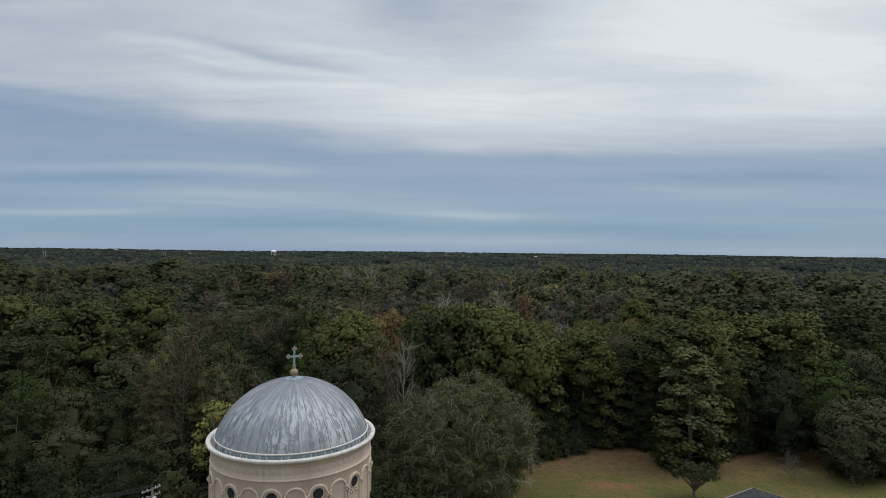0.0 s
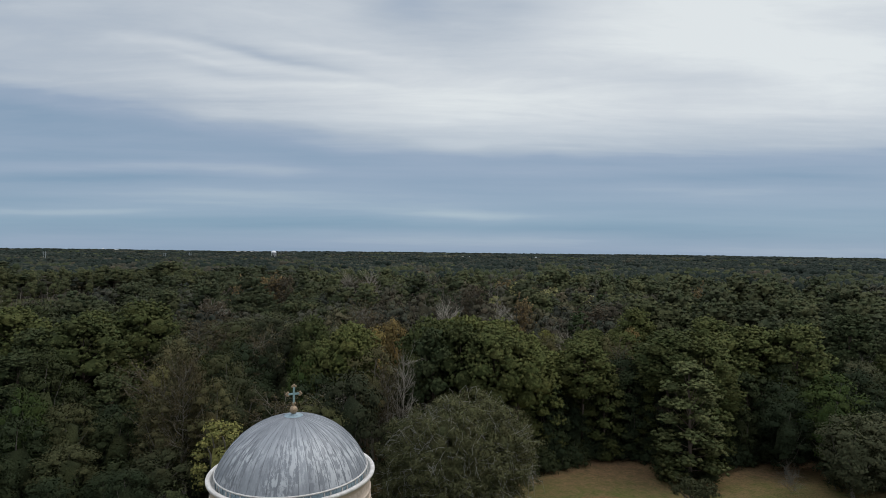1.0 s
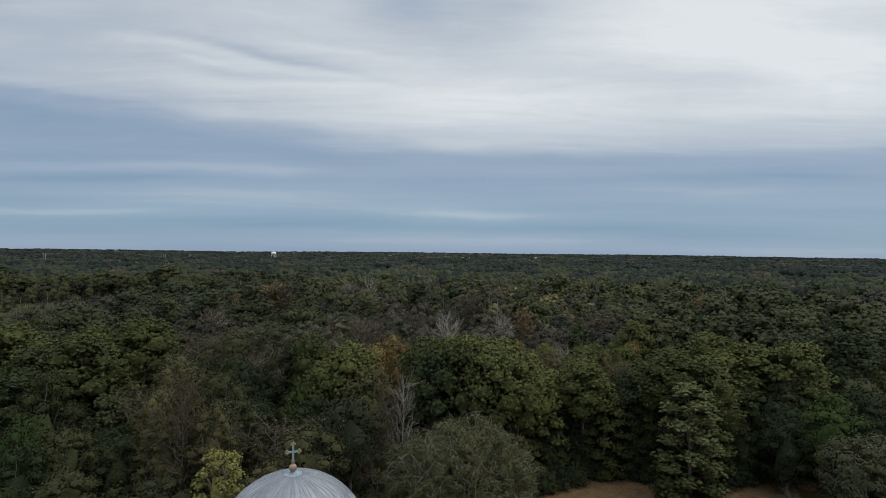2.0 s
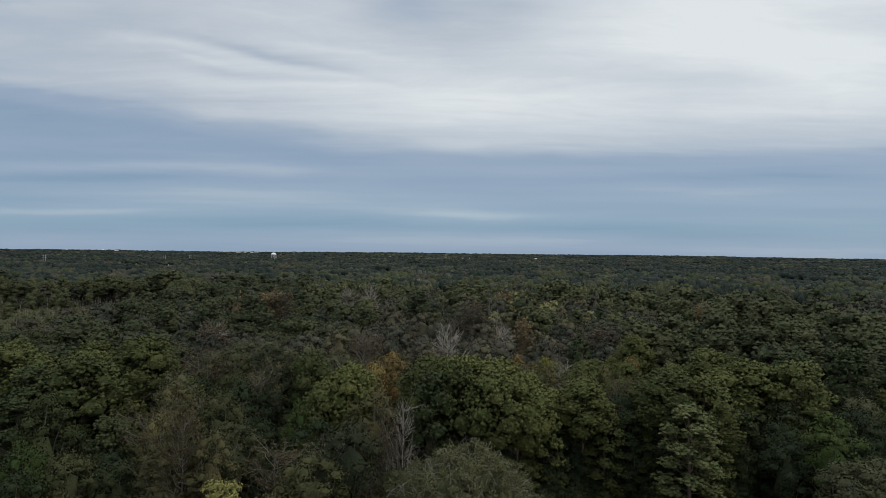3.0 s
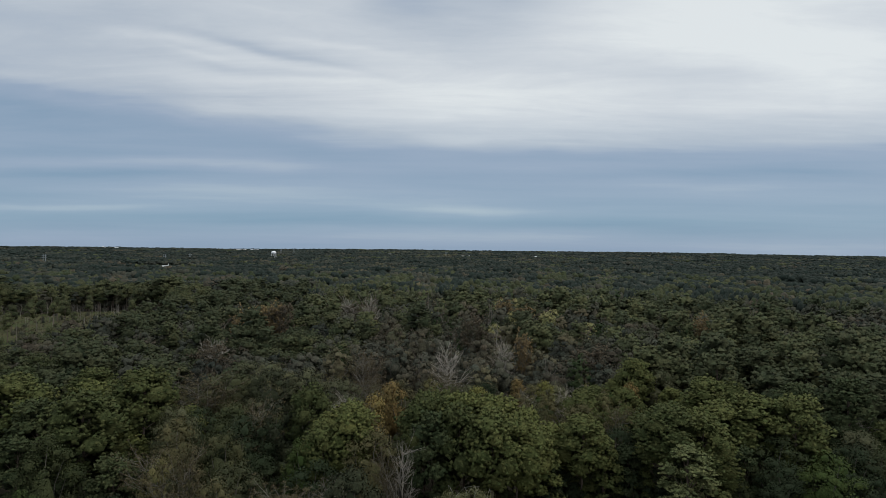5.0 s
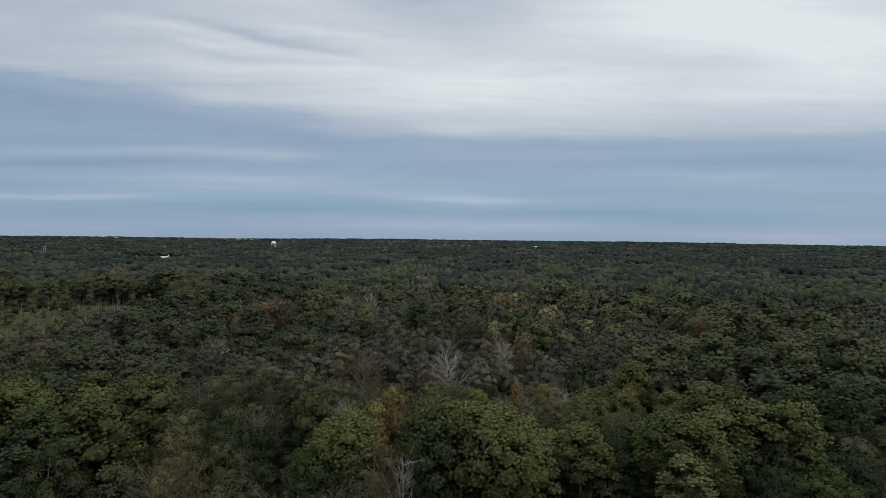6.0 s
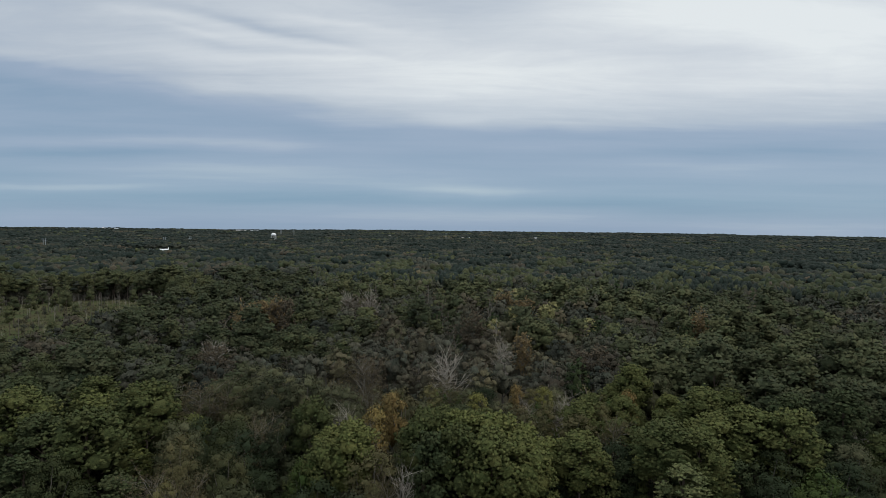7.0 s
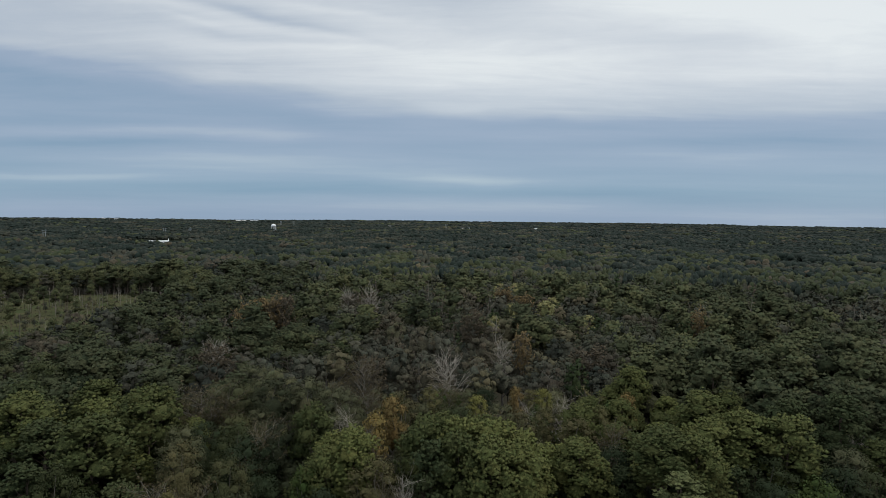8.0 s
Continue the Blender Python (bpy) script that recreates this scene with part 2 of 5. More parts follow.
def ground_material():
    m, n, co = material("ground_soil_and_grass")
    sep = n.add("ShaderNodeSeparateXYZ", i_Vector=co)
    x, y = sep.outputs[0], sep.outputs[1]
    big = n.noise(co, 0.045, 4, 0.6)
    med = n.noise(co, 0.22, 5, 0.62)
    fine = n.noise(co, 2.6, 5, 0.7)
    grit = n.noise(co, 14.0, 3, 0.7)
    mott = n.noise(co, 0.85, 6, 0.72, 0.4)
    blade = n.noise(co, 3.4, 5, 0.75)
    grass = n.mix(n.ramp(n.math("MULTIPLY_ADD", mott, 0.6, n.math("MULTIPLY", med, 0.4)), ((0.42, 0.0), (0.55, 1.0))), (0.088, 0.098, 0.028), (0.146, 0.110, 0.048))
    grass = n.mix(n.ramp(blade, ((0.36, 0.85), (0.54, 0.0))), grass, (0.048, 0.058, 0.018))
    # dry needles and bare clay under and near the trees
    straw = n.mix(n.ramp(n.math("MULTIPLY_ADD", blade, 0.5, n.math("MULTIPLY", mott, 0.5)), ((0.38, 0.0), (0.60, 1.0))), (0.086, 0.056, 0.032), (0.200, 0.120, 0.066))
    wob = n.math("MULTIPLY", n.math("SUBTRACT", med, 0.5), 16.0)
    edge = n.ramp(n.math("DIVIDE", n.math("SUBTRACT", n.math("ADD", y, wob), 84.0), 20.0), ((0.0, 0.0), (1.0, 1.0)))
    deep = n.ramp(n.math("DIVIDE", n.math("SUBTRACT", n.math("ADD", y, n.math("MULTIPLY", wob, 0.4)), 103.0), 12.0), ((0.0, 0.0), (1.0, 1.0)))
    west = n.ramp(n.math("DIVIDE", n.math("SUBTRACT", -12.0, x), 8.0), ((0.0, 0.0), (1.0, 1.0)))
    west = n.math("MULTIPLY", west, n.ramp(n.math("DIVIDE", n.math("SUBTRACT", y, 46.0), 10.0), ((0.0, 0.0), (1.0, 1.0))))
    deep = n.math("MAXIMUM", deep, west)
    floor_mix = n.math("MINIMUM", n.math("ADD", edge, n.ramp(big, ((0.58, 0.0), (0.72, 0.5)))), 1.0)
    # the old clay scar in the grass
    dx = n.math("DIVIDE", n.math("SUBTRACT", x, 25.0), 4.2)
    dy = n.math("DIVIDE", n.math("SUBTRACT", y, 85.0), 2.2)
    r2 = n.math("ADD", n.math("MULTIPLY", dx, dx), n.math("MULTIPLY", dy, dy))
    scar = n.ramp(n.math("ADD", n.math("MULTIPLY", r2, 0.5), n.math("MULTIPLY", n.math("SUBTRACT", mott, 0.5), 3.2)), ((0.15, 1.0), (0.55, 0.0)))
    # the felled stretch and its rank grass
    fx = n.math("DIVIDE", n.math("ADD", x, 250.0), 90.0)
    fy = n.math("DIVIDE", n.math("SUBTRACT", y, 328.0), 124.0)
    f2 = n.math("ADD", n.math("MULTIPLY", fx, fx), n.math("MULTIPLY", fy, fy))
    felled = n.ramp(f2, ((0.8, 1.0), (1.1, 0.0)))
    rank = n.mix(n.ramp(n.noise(co, 0.09, 5, 0.65), ((0.38, 0.0), (0.62, 1.0))), (0.042, 0.054, 0.020), (0.068, 0.060, 0.030))
    col = n.mix(floor_mix, grass, straw)
    # dark litter under the trees, their shade put into the colour too
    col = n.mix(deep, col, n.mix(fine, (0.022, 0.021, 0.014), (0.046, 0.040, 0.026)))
    col = n.mix(scar, col, n.mix(n.ramp(blade, ((0.35, 0.0), (0.62, 1.0))), (0.075, 0.046, 0.026), (0.250, 0.135, 0.070)))
    col = n.mix(felled, col, rank)
    # far ground painted near black for the shade between the crowns
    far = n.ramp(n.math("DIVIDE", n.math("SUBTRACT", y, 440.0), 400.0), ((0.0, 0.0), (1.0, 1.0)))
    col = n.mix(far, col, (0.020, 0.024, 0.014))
    finish(n, col, 1.0, height=n.math("ADD", fine, grit), depth=0.08, strength=0.6, Specular_IOR_Level=0.05)
    return m


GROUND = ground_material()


def stone_material(name, a, b, streak=0.3):
    m, n, co = material(name)
    g = n.noise(co, 0.7, 5, 0.6)
    f = n.noise(co, 22.0, 4, 0.65)
    run = n.noise(n.mapping(co, scale=(5, 5, 0.35)), 1.2, 5, 0.62)
    col = n.mix(n.ramp(g, ((0.3, 0.0), (0.7, 1.0))), a, b)
    col = n.mix(n.math("MULTIPLY", n.ramp(run, ((0.52, 0.0), (0.75, 1.0))), streak), col, (0.16, 0.13, 0.105))
    col = n.mix(n.math("MULTIPLY", n.ramp(f, ((0.35, 1.0), (0.55, 0.0))), 0.14), col, (0.22, 0.17, 0.13))
    finish(n, col, 0.85, height=f, depth=0.006, strength=0.5)
    return m


STONE = stone_material("buff_cast_stone", (0.50, 0.395, 0.315), (0.60, 0.485, 0.395), 0.22)
CARVED = stone_material("carved_stone", (0.44, 0.35, 0.28), (0.56, 0.455, 0.37), 0.35)


def zinc_material():
    """Weathered sheet metal: grey with pale bloom running down the panels."""
    m, n, co = material("weathered_lead_grey_sheet")
    sep = n.add("ShaderNodeSeparateXYZ", i_Vector=co)
    x, y, z = sep.outputs
    turn = n.math("ARCTAN2", x, y)
    own = n.add("ShaderNodeObjectInfo").outputs["Random"]
    polar = n.add("ShaderNodeCombineXYZ", i_0=n.math("MULTIPLY", turn, 4.6), i_1=z, i_2=n.math("MULTIPLY", own, 9.0)).outputs[0]
    run = n.noise(n.mapping(polar, scale=(5.5, 1.3, 1)), 1.0, 6, 0.68, 0.4)
    blot = n.noise(n.mapping(polar, scale=(2.4, 1.9, 0.25)), 1.3, 6, 0.68, 0.3)
    fine = n.noise(co, 9.0, 4, 0.6)
    zone = n.ramp(n.math("DIVIDE", z, 3.4), ((0.0, 0.75), (0.2, 1.0), (0.55, 1.0), (0.8, 0.45), (1.0, 0.3)))
    gather = n.ramp(n.noise(co, 0.42, 3, 0.55), ((0.38, 0.15), (0.58, 1.0)))
    zone = n.math("MULTIPLY", zone, gather)
    bloom = n.math("MULTIPLY", n.ramp(n.math("MULTIPLY_ADD", run, 0.55, n.math("MULTIPLY", blot, 0.5)), ((0.505, 0.0), (0.545, 0.8), (0.64, 1.0))), zone)
    dark = n.ramp(n.math("MULTIPLY_ADD", n.noise(n.mapping(polar, (4, 9, 0), scale=(2.6, 0.8, 1)), 1.4, 5, 0.65), 0.8, n.math("MULTIPLY", own, 0.2)), ((0.42, 1.0), (0.58, 0.0)))
    col = n.mix(n.math("MULTIPLY", dark, 0.65), n.mix(own, (0.215, 0.226, 0.244), (0.265, 0.276, 0.294)), (0.145, 0.152, 0.167))
    col = n.mix(bloom, col, (0.47, 0.48, 0.495))
    col = n.mix(n.math("MULTIPLY", fine, 0.2), col, (0.18, 0.19, 0.21))
    finish(n, col, n.math("MULTIPLY_ADD", bloom, 0.2, 0.5), 0.25, height=n.math("ADD", fine, blot), depth=0.015, strength=0.35)
    return m


def plain_material(name, a, b, scale=3.0, rough=0.6, metal=0.0, depth=0.005, gloss=0.5):
    m, n, co = material(name)
    g = n.noise(co, scale, 5, 0.62)
    h = n.noise(co, scale * 9, 3, 0.6)
    finish(n, n.mix(n.ramp(n.math("MULTIPLY_ADD", h, 0.35, n.math("MULTIPLY", g, 0.65)), ((0.36, 0.0), (0.64, 1.0))), a, b), rough, metal, height=h, depth=depth, strength=0.4, Specular_IOR_Level=gloss)
    return m


ZINC = zinc_material()
SEAM = plain_material("sheet_seam", (0.12, 0.125, 0.14), (0.30, 0.31, 0.33), 2.0, 0.55, 0.2)
COPPER = plain_material("green_copper", (0.16, 0.27, 0.28), (0.31, 0.42, 0.42), 5.0, 0.6, 0.1)
UPSTAND = plain_material("blue_green_flashing", (0.13, 0.18, 0.21), (0.34, 0.42, 0.45), 2.6, 0.6, 0.1)
GILT = plain_material("tarnished_gilt", (0.22, 0.155, 0.095), (0.40, 0.29, 0.19), 9.0, 0.5, 0.4)
RIM = plain_material("pale_cornice_cap", (0.43, 0.395, 0.365), (0.66, 0.63, 0.595), 2.2, 0.75)
GLASS = plain_material("dark_leaded_glass", (0.012, 0.016, 0.022), (0.03, 0.036, 0.045), 6.0, 0.12)
WHITE = plain_material("white_paint", (0.68, 0.68, 0.67), (0.82, 0.82, 0.80), 0.2, 0.55)
SLATE = plain_material("dark_roof_shingle", (0.036, 0.036, 0.037), (0.075, 0.073, 0.072), 3.0, 0.98, gloss=0.05)
CLAYTILE = plain_material("rust_ridge_cap", (0.17, 0.095, 0.055), (0.27, 0.16, 0.095), 3.0, 0.8)
BRICK = plain_material("house_wall_brick", (0.26, 0.13, 0.09), (0.36, 0.20, 0.14), 2.0, 0.9)
GREYWOOD = plain_material("weathered_pole_wood", (0.15, 0.135, 0.12), (0.30, 0.275, 0.25), 4.0, 0.9)
STEEL = plain_material("galvanised_steel", (0.36, 0.37, 0.38), (0.52, 0.53, 0.54), 2.0, 0.5, 0.4)
WIRE = plain_material("dark_wire", (0.03, 0.03, 0.03), (0.05, 0.05, 0.05), 4.0, 0.6)


# ---------------------------------------------------------------- mesh helpers
def part(name, bm, mat, parent=None, label=""):
    """One bmesh as one mesh object, under a thing or a part."""
    me = bpy.data.meshes.new(name)
    bm.to_mesh(me)
    bm.free()
    me.materials.append(mat)
    ob = new(name, me)
    ob.parent = parent
    return tagged(ob, label)


def thing(name, at, label, category, group="", kind=""):
    ob = new(name)
    ob.empty_display_size = 0.3
    ob.location = at
    return tagged(ob, label, category, group, kind)


def ball(level_):
    bm = bmesh.new()
    bmesh.ops.create_icosphere(bm, subdivisions=level_, radius=1.0)
    v = np.array([q.co[:] for q in bm.verts])
    f = np.array([[q.index for q in p.verts] for p in bm.faces])
    bm.free()
    return v, f


BALL = {1: ball(1), 2: ball(2)}
BALL[0] = (np.array(((1, 0, 0), (-1, 0, 0), (0, 1, 0), (0, -1, 0), (0, 0, 1), (0, 0, -1)), float),
           np.array(((0, 2, 4), (2, 1, 4), (1, 3, 4), (3, 0, 4), (2, 0, 5), (1, 2, 5), (3, 1, 5), (0, 3, 5))))


class Bag:
    """Triangles gathered as arrays, for meshes of many small pieces."""

    def __init__(self):
        self.v, self.f, self.t, self.s, self.n = [], [], [], [], 0

    def add(self, v, f, tint=0.5, shade=None):
        v, f = np.asarray(v, float), np.asarray(f, int)
        self.v.append(v)
        self.f.append(f + self.n)
        self.t.append(np.full(len(v), tint))
        if shade is not None:
            self.s.append(shade)
        self.n += len(v)

    def arrays(self):
        return np.concatenate(self.v), np.concatenate(self.f), np.concatenate(self.s) if self.s else None

    def mesh(self, name, mat, smooth=False, tints=False):
        v, f, s = self.arrays()
        smooth = smooth or s is not None
        me = bpy.data.meshes.new(name)
        me.vertices.add(len(v))
        me.vertices.foreach_set("co", v.astype(np.float32).ravel())
        me.loops.add(f.size)
        me.loops.foreach_set("vertex_index", f.astype(np.int32).ravel())
        me.polygons.add(len(f))
        me.polygons.foreach_set("loop_start", np.arange(0, f.size, 3, dtype=np.int32))
        me.polygons.foreach_set("use_smooth", np.full(len(f), smooth))
        if tints:
            a = me.attributes.new("tint", "FLOAT", "POINT")
            a.data.foreach_set("value", np.concatenate(self.t).astype(np.float32))
        me.update(calc_edges=True)
        if s is not None:
            a = me.attributes.new("custom_normal", "FLOAT_VECTOR", "POINT")
            a.data.foreach_set("vector", s.astype(np.float32).ravel())
            me.update()
        me.materials.append(mat)
        return me

    def limb(self, pts, radii, sides=4):
        """A tapered, bent limb through points."""
        pts = np.asarray(pts, float)
        rings = []
        for i, p in enumerate(pts):
            d = pts[min(i + 1, len(pts) - 1)] - pts[max(i - 1, 0)]
            d = d / (np.linalg.norm(d) + 1e-9)
            a = np.cross(d, (0.3, 0.9, 0.2) if abs(d[2]) > 0.8 else (0, 0, 1))
            a /= np.linalg.norm(a) + 1e-9
            b = np.cross(d, a)
            th = np.arange(sides) * 2 * math.pi / sides
            rings.append(p + radii[i] * (np.cos(th)[:, None] * a + np.sin(th)[:, None] * b))
        f = []
        for i in range(len(pts) - 1):
            for k in range(sides):
                a, b = i * sides + k, i * sides + (k + 1) % sides
                f += [(a, b, b + sides), (a, b + sides, a + sides)]
        self.add(np.concatenate(rings), f)

    def lump(self, rng, centre, radii, fine=1, core=None, rough=0.16, whole=0.4):
        """The dense body of a clump of leaves: an uneven rounded mass."""
        v, f = BALL[fine]
        spin = np.linalg.qr(rng.normal(size=(3, 3)))[0]
        if np.linalg.det(spin) < 0:
            spin[:, 0] *= -1
        d = v @ spin.T
        c = np.asarray(centre) + d * np.asarray(radii) * (1 + rough * rng.normal(size=len(v)))[:, None]
        s = d * (1.05 - 0.6 * whole) + (0, 0, 0.2)
        if core is not None:
            o = c - core
            s = s + whole * o / (np.linalg.norm(o, axis=1)[:, None] + 1e-6)
        s /= np.linalg.norm(s, axis=1)[:, None] + 1e-9
        self.add(c, f, shade=s)

    def spray(self, rng, at, way, size, core, whole):
        """Leaf sprays at given spots, facing roughly the given ways."""
        n = len(at)
        way = way / (np.linalg.norm(way, axis=1)[:, None] + 1e-9)
        nrm = way + rng.normal(size=(n, 3)) * 0.5 + (0, 0, 0.35)
        a = np.cross(nrm, rng.normal(size=(n, 3)))
        a /= np.linalg.norm(a, axis=1)[:, None] + 1e-9
        b = np.cross(nrm, a)
        b /= np.linalg.norm(b, axis=1)[:, None] + 1e-9
        k = size * (0.6 + 0.8 * rng.random(n))[:, None]
        v = np.stack([at + a * k * 0.62, at - a * k * 0.5 + b * k * 0.45, at - a * k * 0.32 - b * k * 0.55], 1).reshape(-1, 3)
        o = at - core
        s = way * (1.0 - 0.6 * whole) + whole * o / (np.linalg.norm(o, axis=1)[:, None] + 1e-6) + rng.normal(size=(n, 3)) * 0.2 + (0, 0, 0.25)
        s /= np.linalg.norm(s, axis=1)[:, None]
        self.add(v, np.arange(n * 3).reshape(-1, 3), shade=np.repeat(s, 3, axis=0))

    def leaves(self, rng, centre, radii, count, size, upward=0.3, shell=0.55, core=None, whole=0.55):
        """Small leaf sprays scattered through a clump, mostly in its outer part."""
        d = rng.normal(size=(count, 3))
        d /= np.linalg.norm(d, axis=1)[:, None]
        r = shell + (1 - shell) * rng.random(count)
        c = np.asarray(centre) + d * r[:, None] * np.asarray(radii)
        nrm = d * 1.0 + rng.normal(size=(count, 3)) * 0.42 + (0, 0, upward)
        nrm /= np.linalg.norm(nrm, axis=1)[:, None]
        a = np.cross(nrm, rng.normal(size=(count, 3)))
        a /= np.linalg.norm(a, axis=1)[:, None] + 1e-9
        b = np.cross(nrm, a)
        k = size * (0.6 + 0.8 * rng.random(count))[:, None]
        v = np.stack([c + a * k * 0.62, c - a * k * 0.5 + b * k * 0.45, c - a * k * 0.32 - b * k * 0.55], 1).reshape(-1, 3)
        # leaves of a clump catch the light together, as its rounded surface
        s = d * (1.0 - 0.5 * whole) + rng.normal(size=(count, 3)) * 0.2 + (0, 0, 0.3)
        if core is not None:
            o = c - core
            s += whole * o / (np.linalg.norm(o, axis=1)[:, None] + 1e-6)
        s /= np.linalg.norm(s, axis=1)[:, None]
        self.add(v, np.arange(count * 3).reshape(-1, 3), shade=np.repeat(s, 3, axis=0))


def tufts(bag, rng, at, r, needles, core, whole=0.7, squash=0.8, lift=0.5):
    """Many round tufts of needles at once: a small dense heart each, with needle sprays standing out of it."""
    at, r, core = np.asarray(at, float), np.asarray(r, float), np.asarray(core, float)
    n = len(at)
    v, f = BALL[0]
    d = np.broadcast_to(v, (n, 6, 3)) + rng.normal(size=(n, 6, 3)) * 0.18
    out_ = at - core
    out_ = out_ / (np.linalg.norm(out_, axis=1)[:, None] + 1e-6)
    c = at[:, None] + d * r[:, None, None] * np.array((0.72, 0.72, 0.72 * squash))
    sh = d * (1 - 0.55 * whole) + out_[:, None] * whole + (0, 0, 0.25)
    sh /= np.linalg.norm(sh, axis=2)[:, :, None]
    bag.add(c.reshape(-1, 3), (f[None] + 6 * np.arange(n)[:, None, None]).reshape(-1, 3), shade=sh.reshape(-1, 3))
    m = n * needles
    way = rng.normal(size=(m, 3))
    way /= np.linalg.norm(way, axis=1)[:, None]
    way += (0, 0, lift)
    way /= np.linalg.norm(way, axis=1)[:, None]
    side = np.cross(way, rng.normal(size=(m, 3)))
    side /= np.linalg.norm(side, axis=1)[:, None] + 1e-9
    base, k, o = np.repeat(at, needles, 0), np.repeat(r, needles)[:, None], np.repeat(out_, needles, 0)
    flat = np.array((1.0, 1.0, squash))
    p = base + way * k * 0.45 * flat
    q = base + way * k * (0.95 + 0.35 * rng.random((m, 1))) * flat
    tri = np.stack([p - side * k * 0.19, p + side * k * 0.19, q], 1).reshape(-1, 3)
    sn = way * (1 - 0.5 * whole) + o * whole + rng.normal(size=(m, 3)) * 0.12 + (0, 0, 0.25)
    sn /= np.linalg.norm(sn, axis=1)[:, None]
    bag.add(tri, np.arange(m * 3).reshape(-1, 3), shade=np.repeat(sn, 3, axis=0))


def lathe(bm, profile, steps=96, a0=0.0, a1=2 * math.pi):
    """Turn a profile of (radius, z) about the z axis."""
    whole = abs(a1 - a0 - 2 * math.pi) < 1e-6
    cols = steps if whole else steps + 1
    grid = [[bm.verts.new((r * math.sin(a0 + (a1 - a0) * i / steps), r * math.cos(a0 + (a1 - a0) * i / steps), z)) for r, z in profile] for i in range(cols)]
    for i in range(steps):
        p, q = grid[i], grid[(i + 1) % cols]
        for k in range(len(profile) - 1):
            f = bm.faces.new((p[k], p[k + 1], q[k + 1], q[k]))
            f.smooth = True
    return bm


def box(bm, lo, hi, m=None, bevel=0.0):
    """A block from corner to corner, its edges eased."""
    made = bmesh.ops.create_cube(bm, size=1.0)
    c = [(a + b) / 2 for a, b in zip(lo, hi)]
    s = [b - a for a, b in zip(lo, hi)]
    for v in made["verts"]:
        v.co = Vector((c[0] + v.co.x * s[0], c[1] + v.co.y * s[1], c[2] + v.co.z * s[2]))
    if bevel:
        edges = list({e for v in made["verts"] for e in v.link_edges})
        out = bmesh.ops.bevel(bm, geom=edges, offset=bevel, segments=1, affect="EDGES")
        made["verts"] = list({v for f in out["faces"] for v in f.verts} | {v for v in made["verts"] if v.is_valid})
    if m is not None:
        for v in made["verts"]:
            v.co = m @ v.co
    return bm

# ---------------------------------------------------------------- ground
def smooth(a):
    a = min(max(a, 0.0), 1.0)
    return a * a * (3 - 2 * a)


def level(x, y):
    """Height of the land: a low rise under the buildings, flat woods, long swells far off."""
    z = 3.4 * smooth((102.0 - y) / 42.0)
    r = math.hypot(x, y)
    z += 0.25 * math.sin(x * 0.11 + 1.0) * math.sin(y * 0.09) * smooth((r - 20) / 60)
    z += smooth((r - 1500) / 3300) * (13.0 + 3.0 * math.sin(x * 0.0011 + 0.6) + 2.0 * math.sin(x * 0.0031 + y * 0.0007))
    return z


def build_ground():
    bag = Bag()
    radii = [0.0] + [4.0 * 1.085 ** i for i in range(88) if 4.0 * 1.085 ** i < 4850] + [4850.0]
    n = 144
    v = [(0, 0, level(0, 0))]
    f = []
    for r in radii[1:]:
        for k in range(n):
            a = 2 * math.pi * k / n
            x, y = r * math.sin(a), r * math.cos(a)
            v.append((x, y, level(x, y)))
    for k in range(n):
        f.append((0, 1 + (k + 1) % n, 1 + k))
    for i in range(len(radii) - 2):
        for k in range(n):
            a, b = 1 + i * n + k, 1 + i * n + (k + 1) % n
            f += [(a, b, b + n), (a, b + n, a + n)]
    bag.add(v, [(p, q, r) for p, r, q in f])
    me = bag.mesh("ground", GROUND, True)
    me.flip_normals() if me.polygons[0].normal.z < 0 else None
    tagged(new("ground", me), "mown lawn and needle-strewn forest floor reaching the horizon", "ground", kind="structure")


build_ground()

# ---------------------------------------------------------------- trees
GA = math.pi * (3 - math.sqrt(5))


def curve(rng, a, b, bend, n=4):
    """Points from a to b with a slight wander."""
    t = np.linspace(0, 1, n)[:, None]
    p = np.asarray(a) * (1 - t) + np.asarray(b) * t
    w = rng.normal(size=(n, 3)) * bend
    w[0] = 0
    return p + w * np.sin(t * math.pi * 0.9)


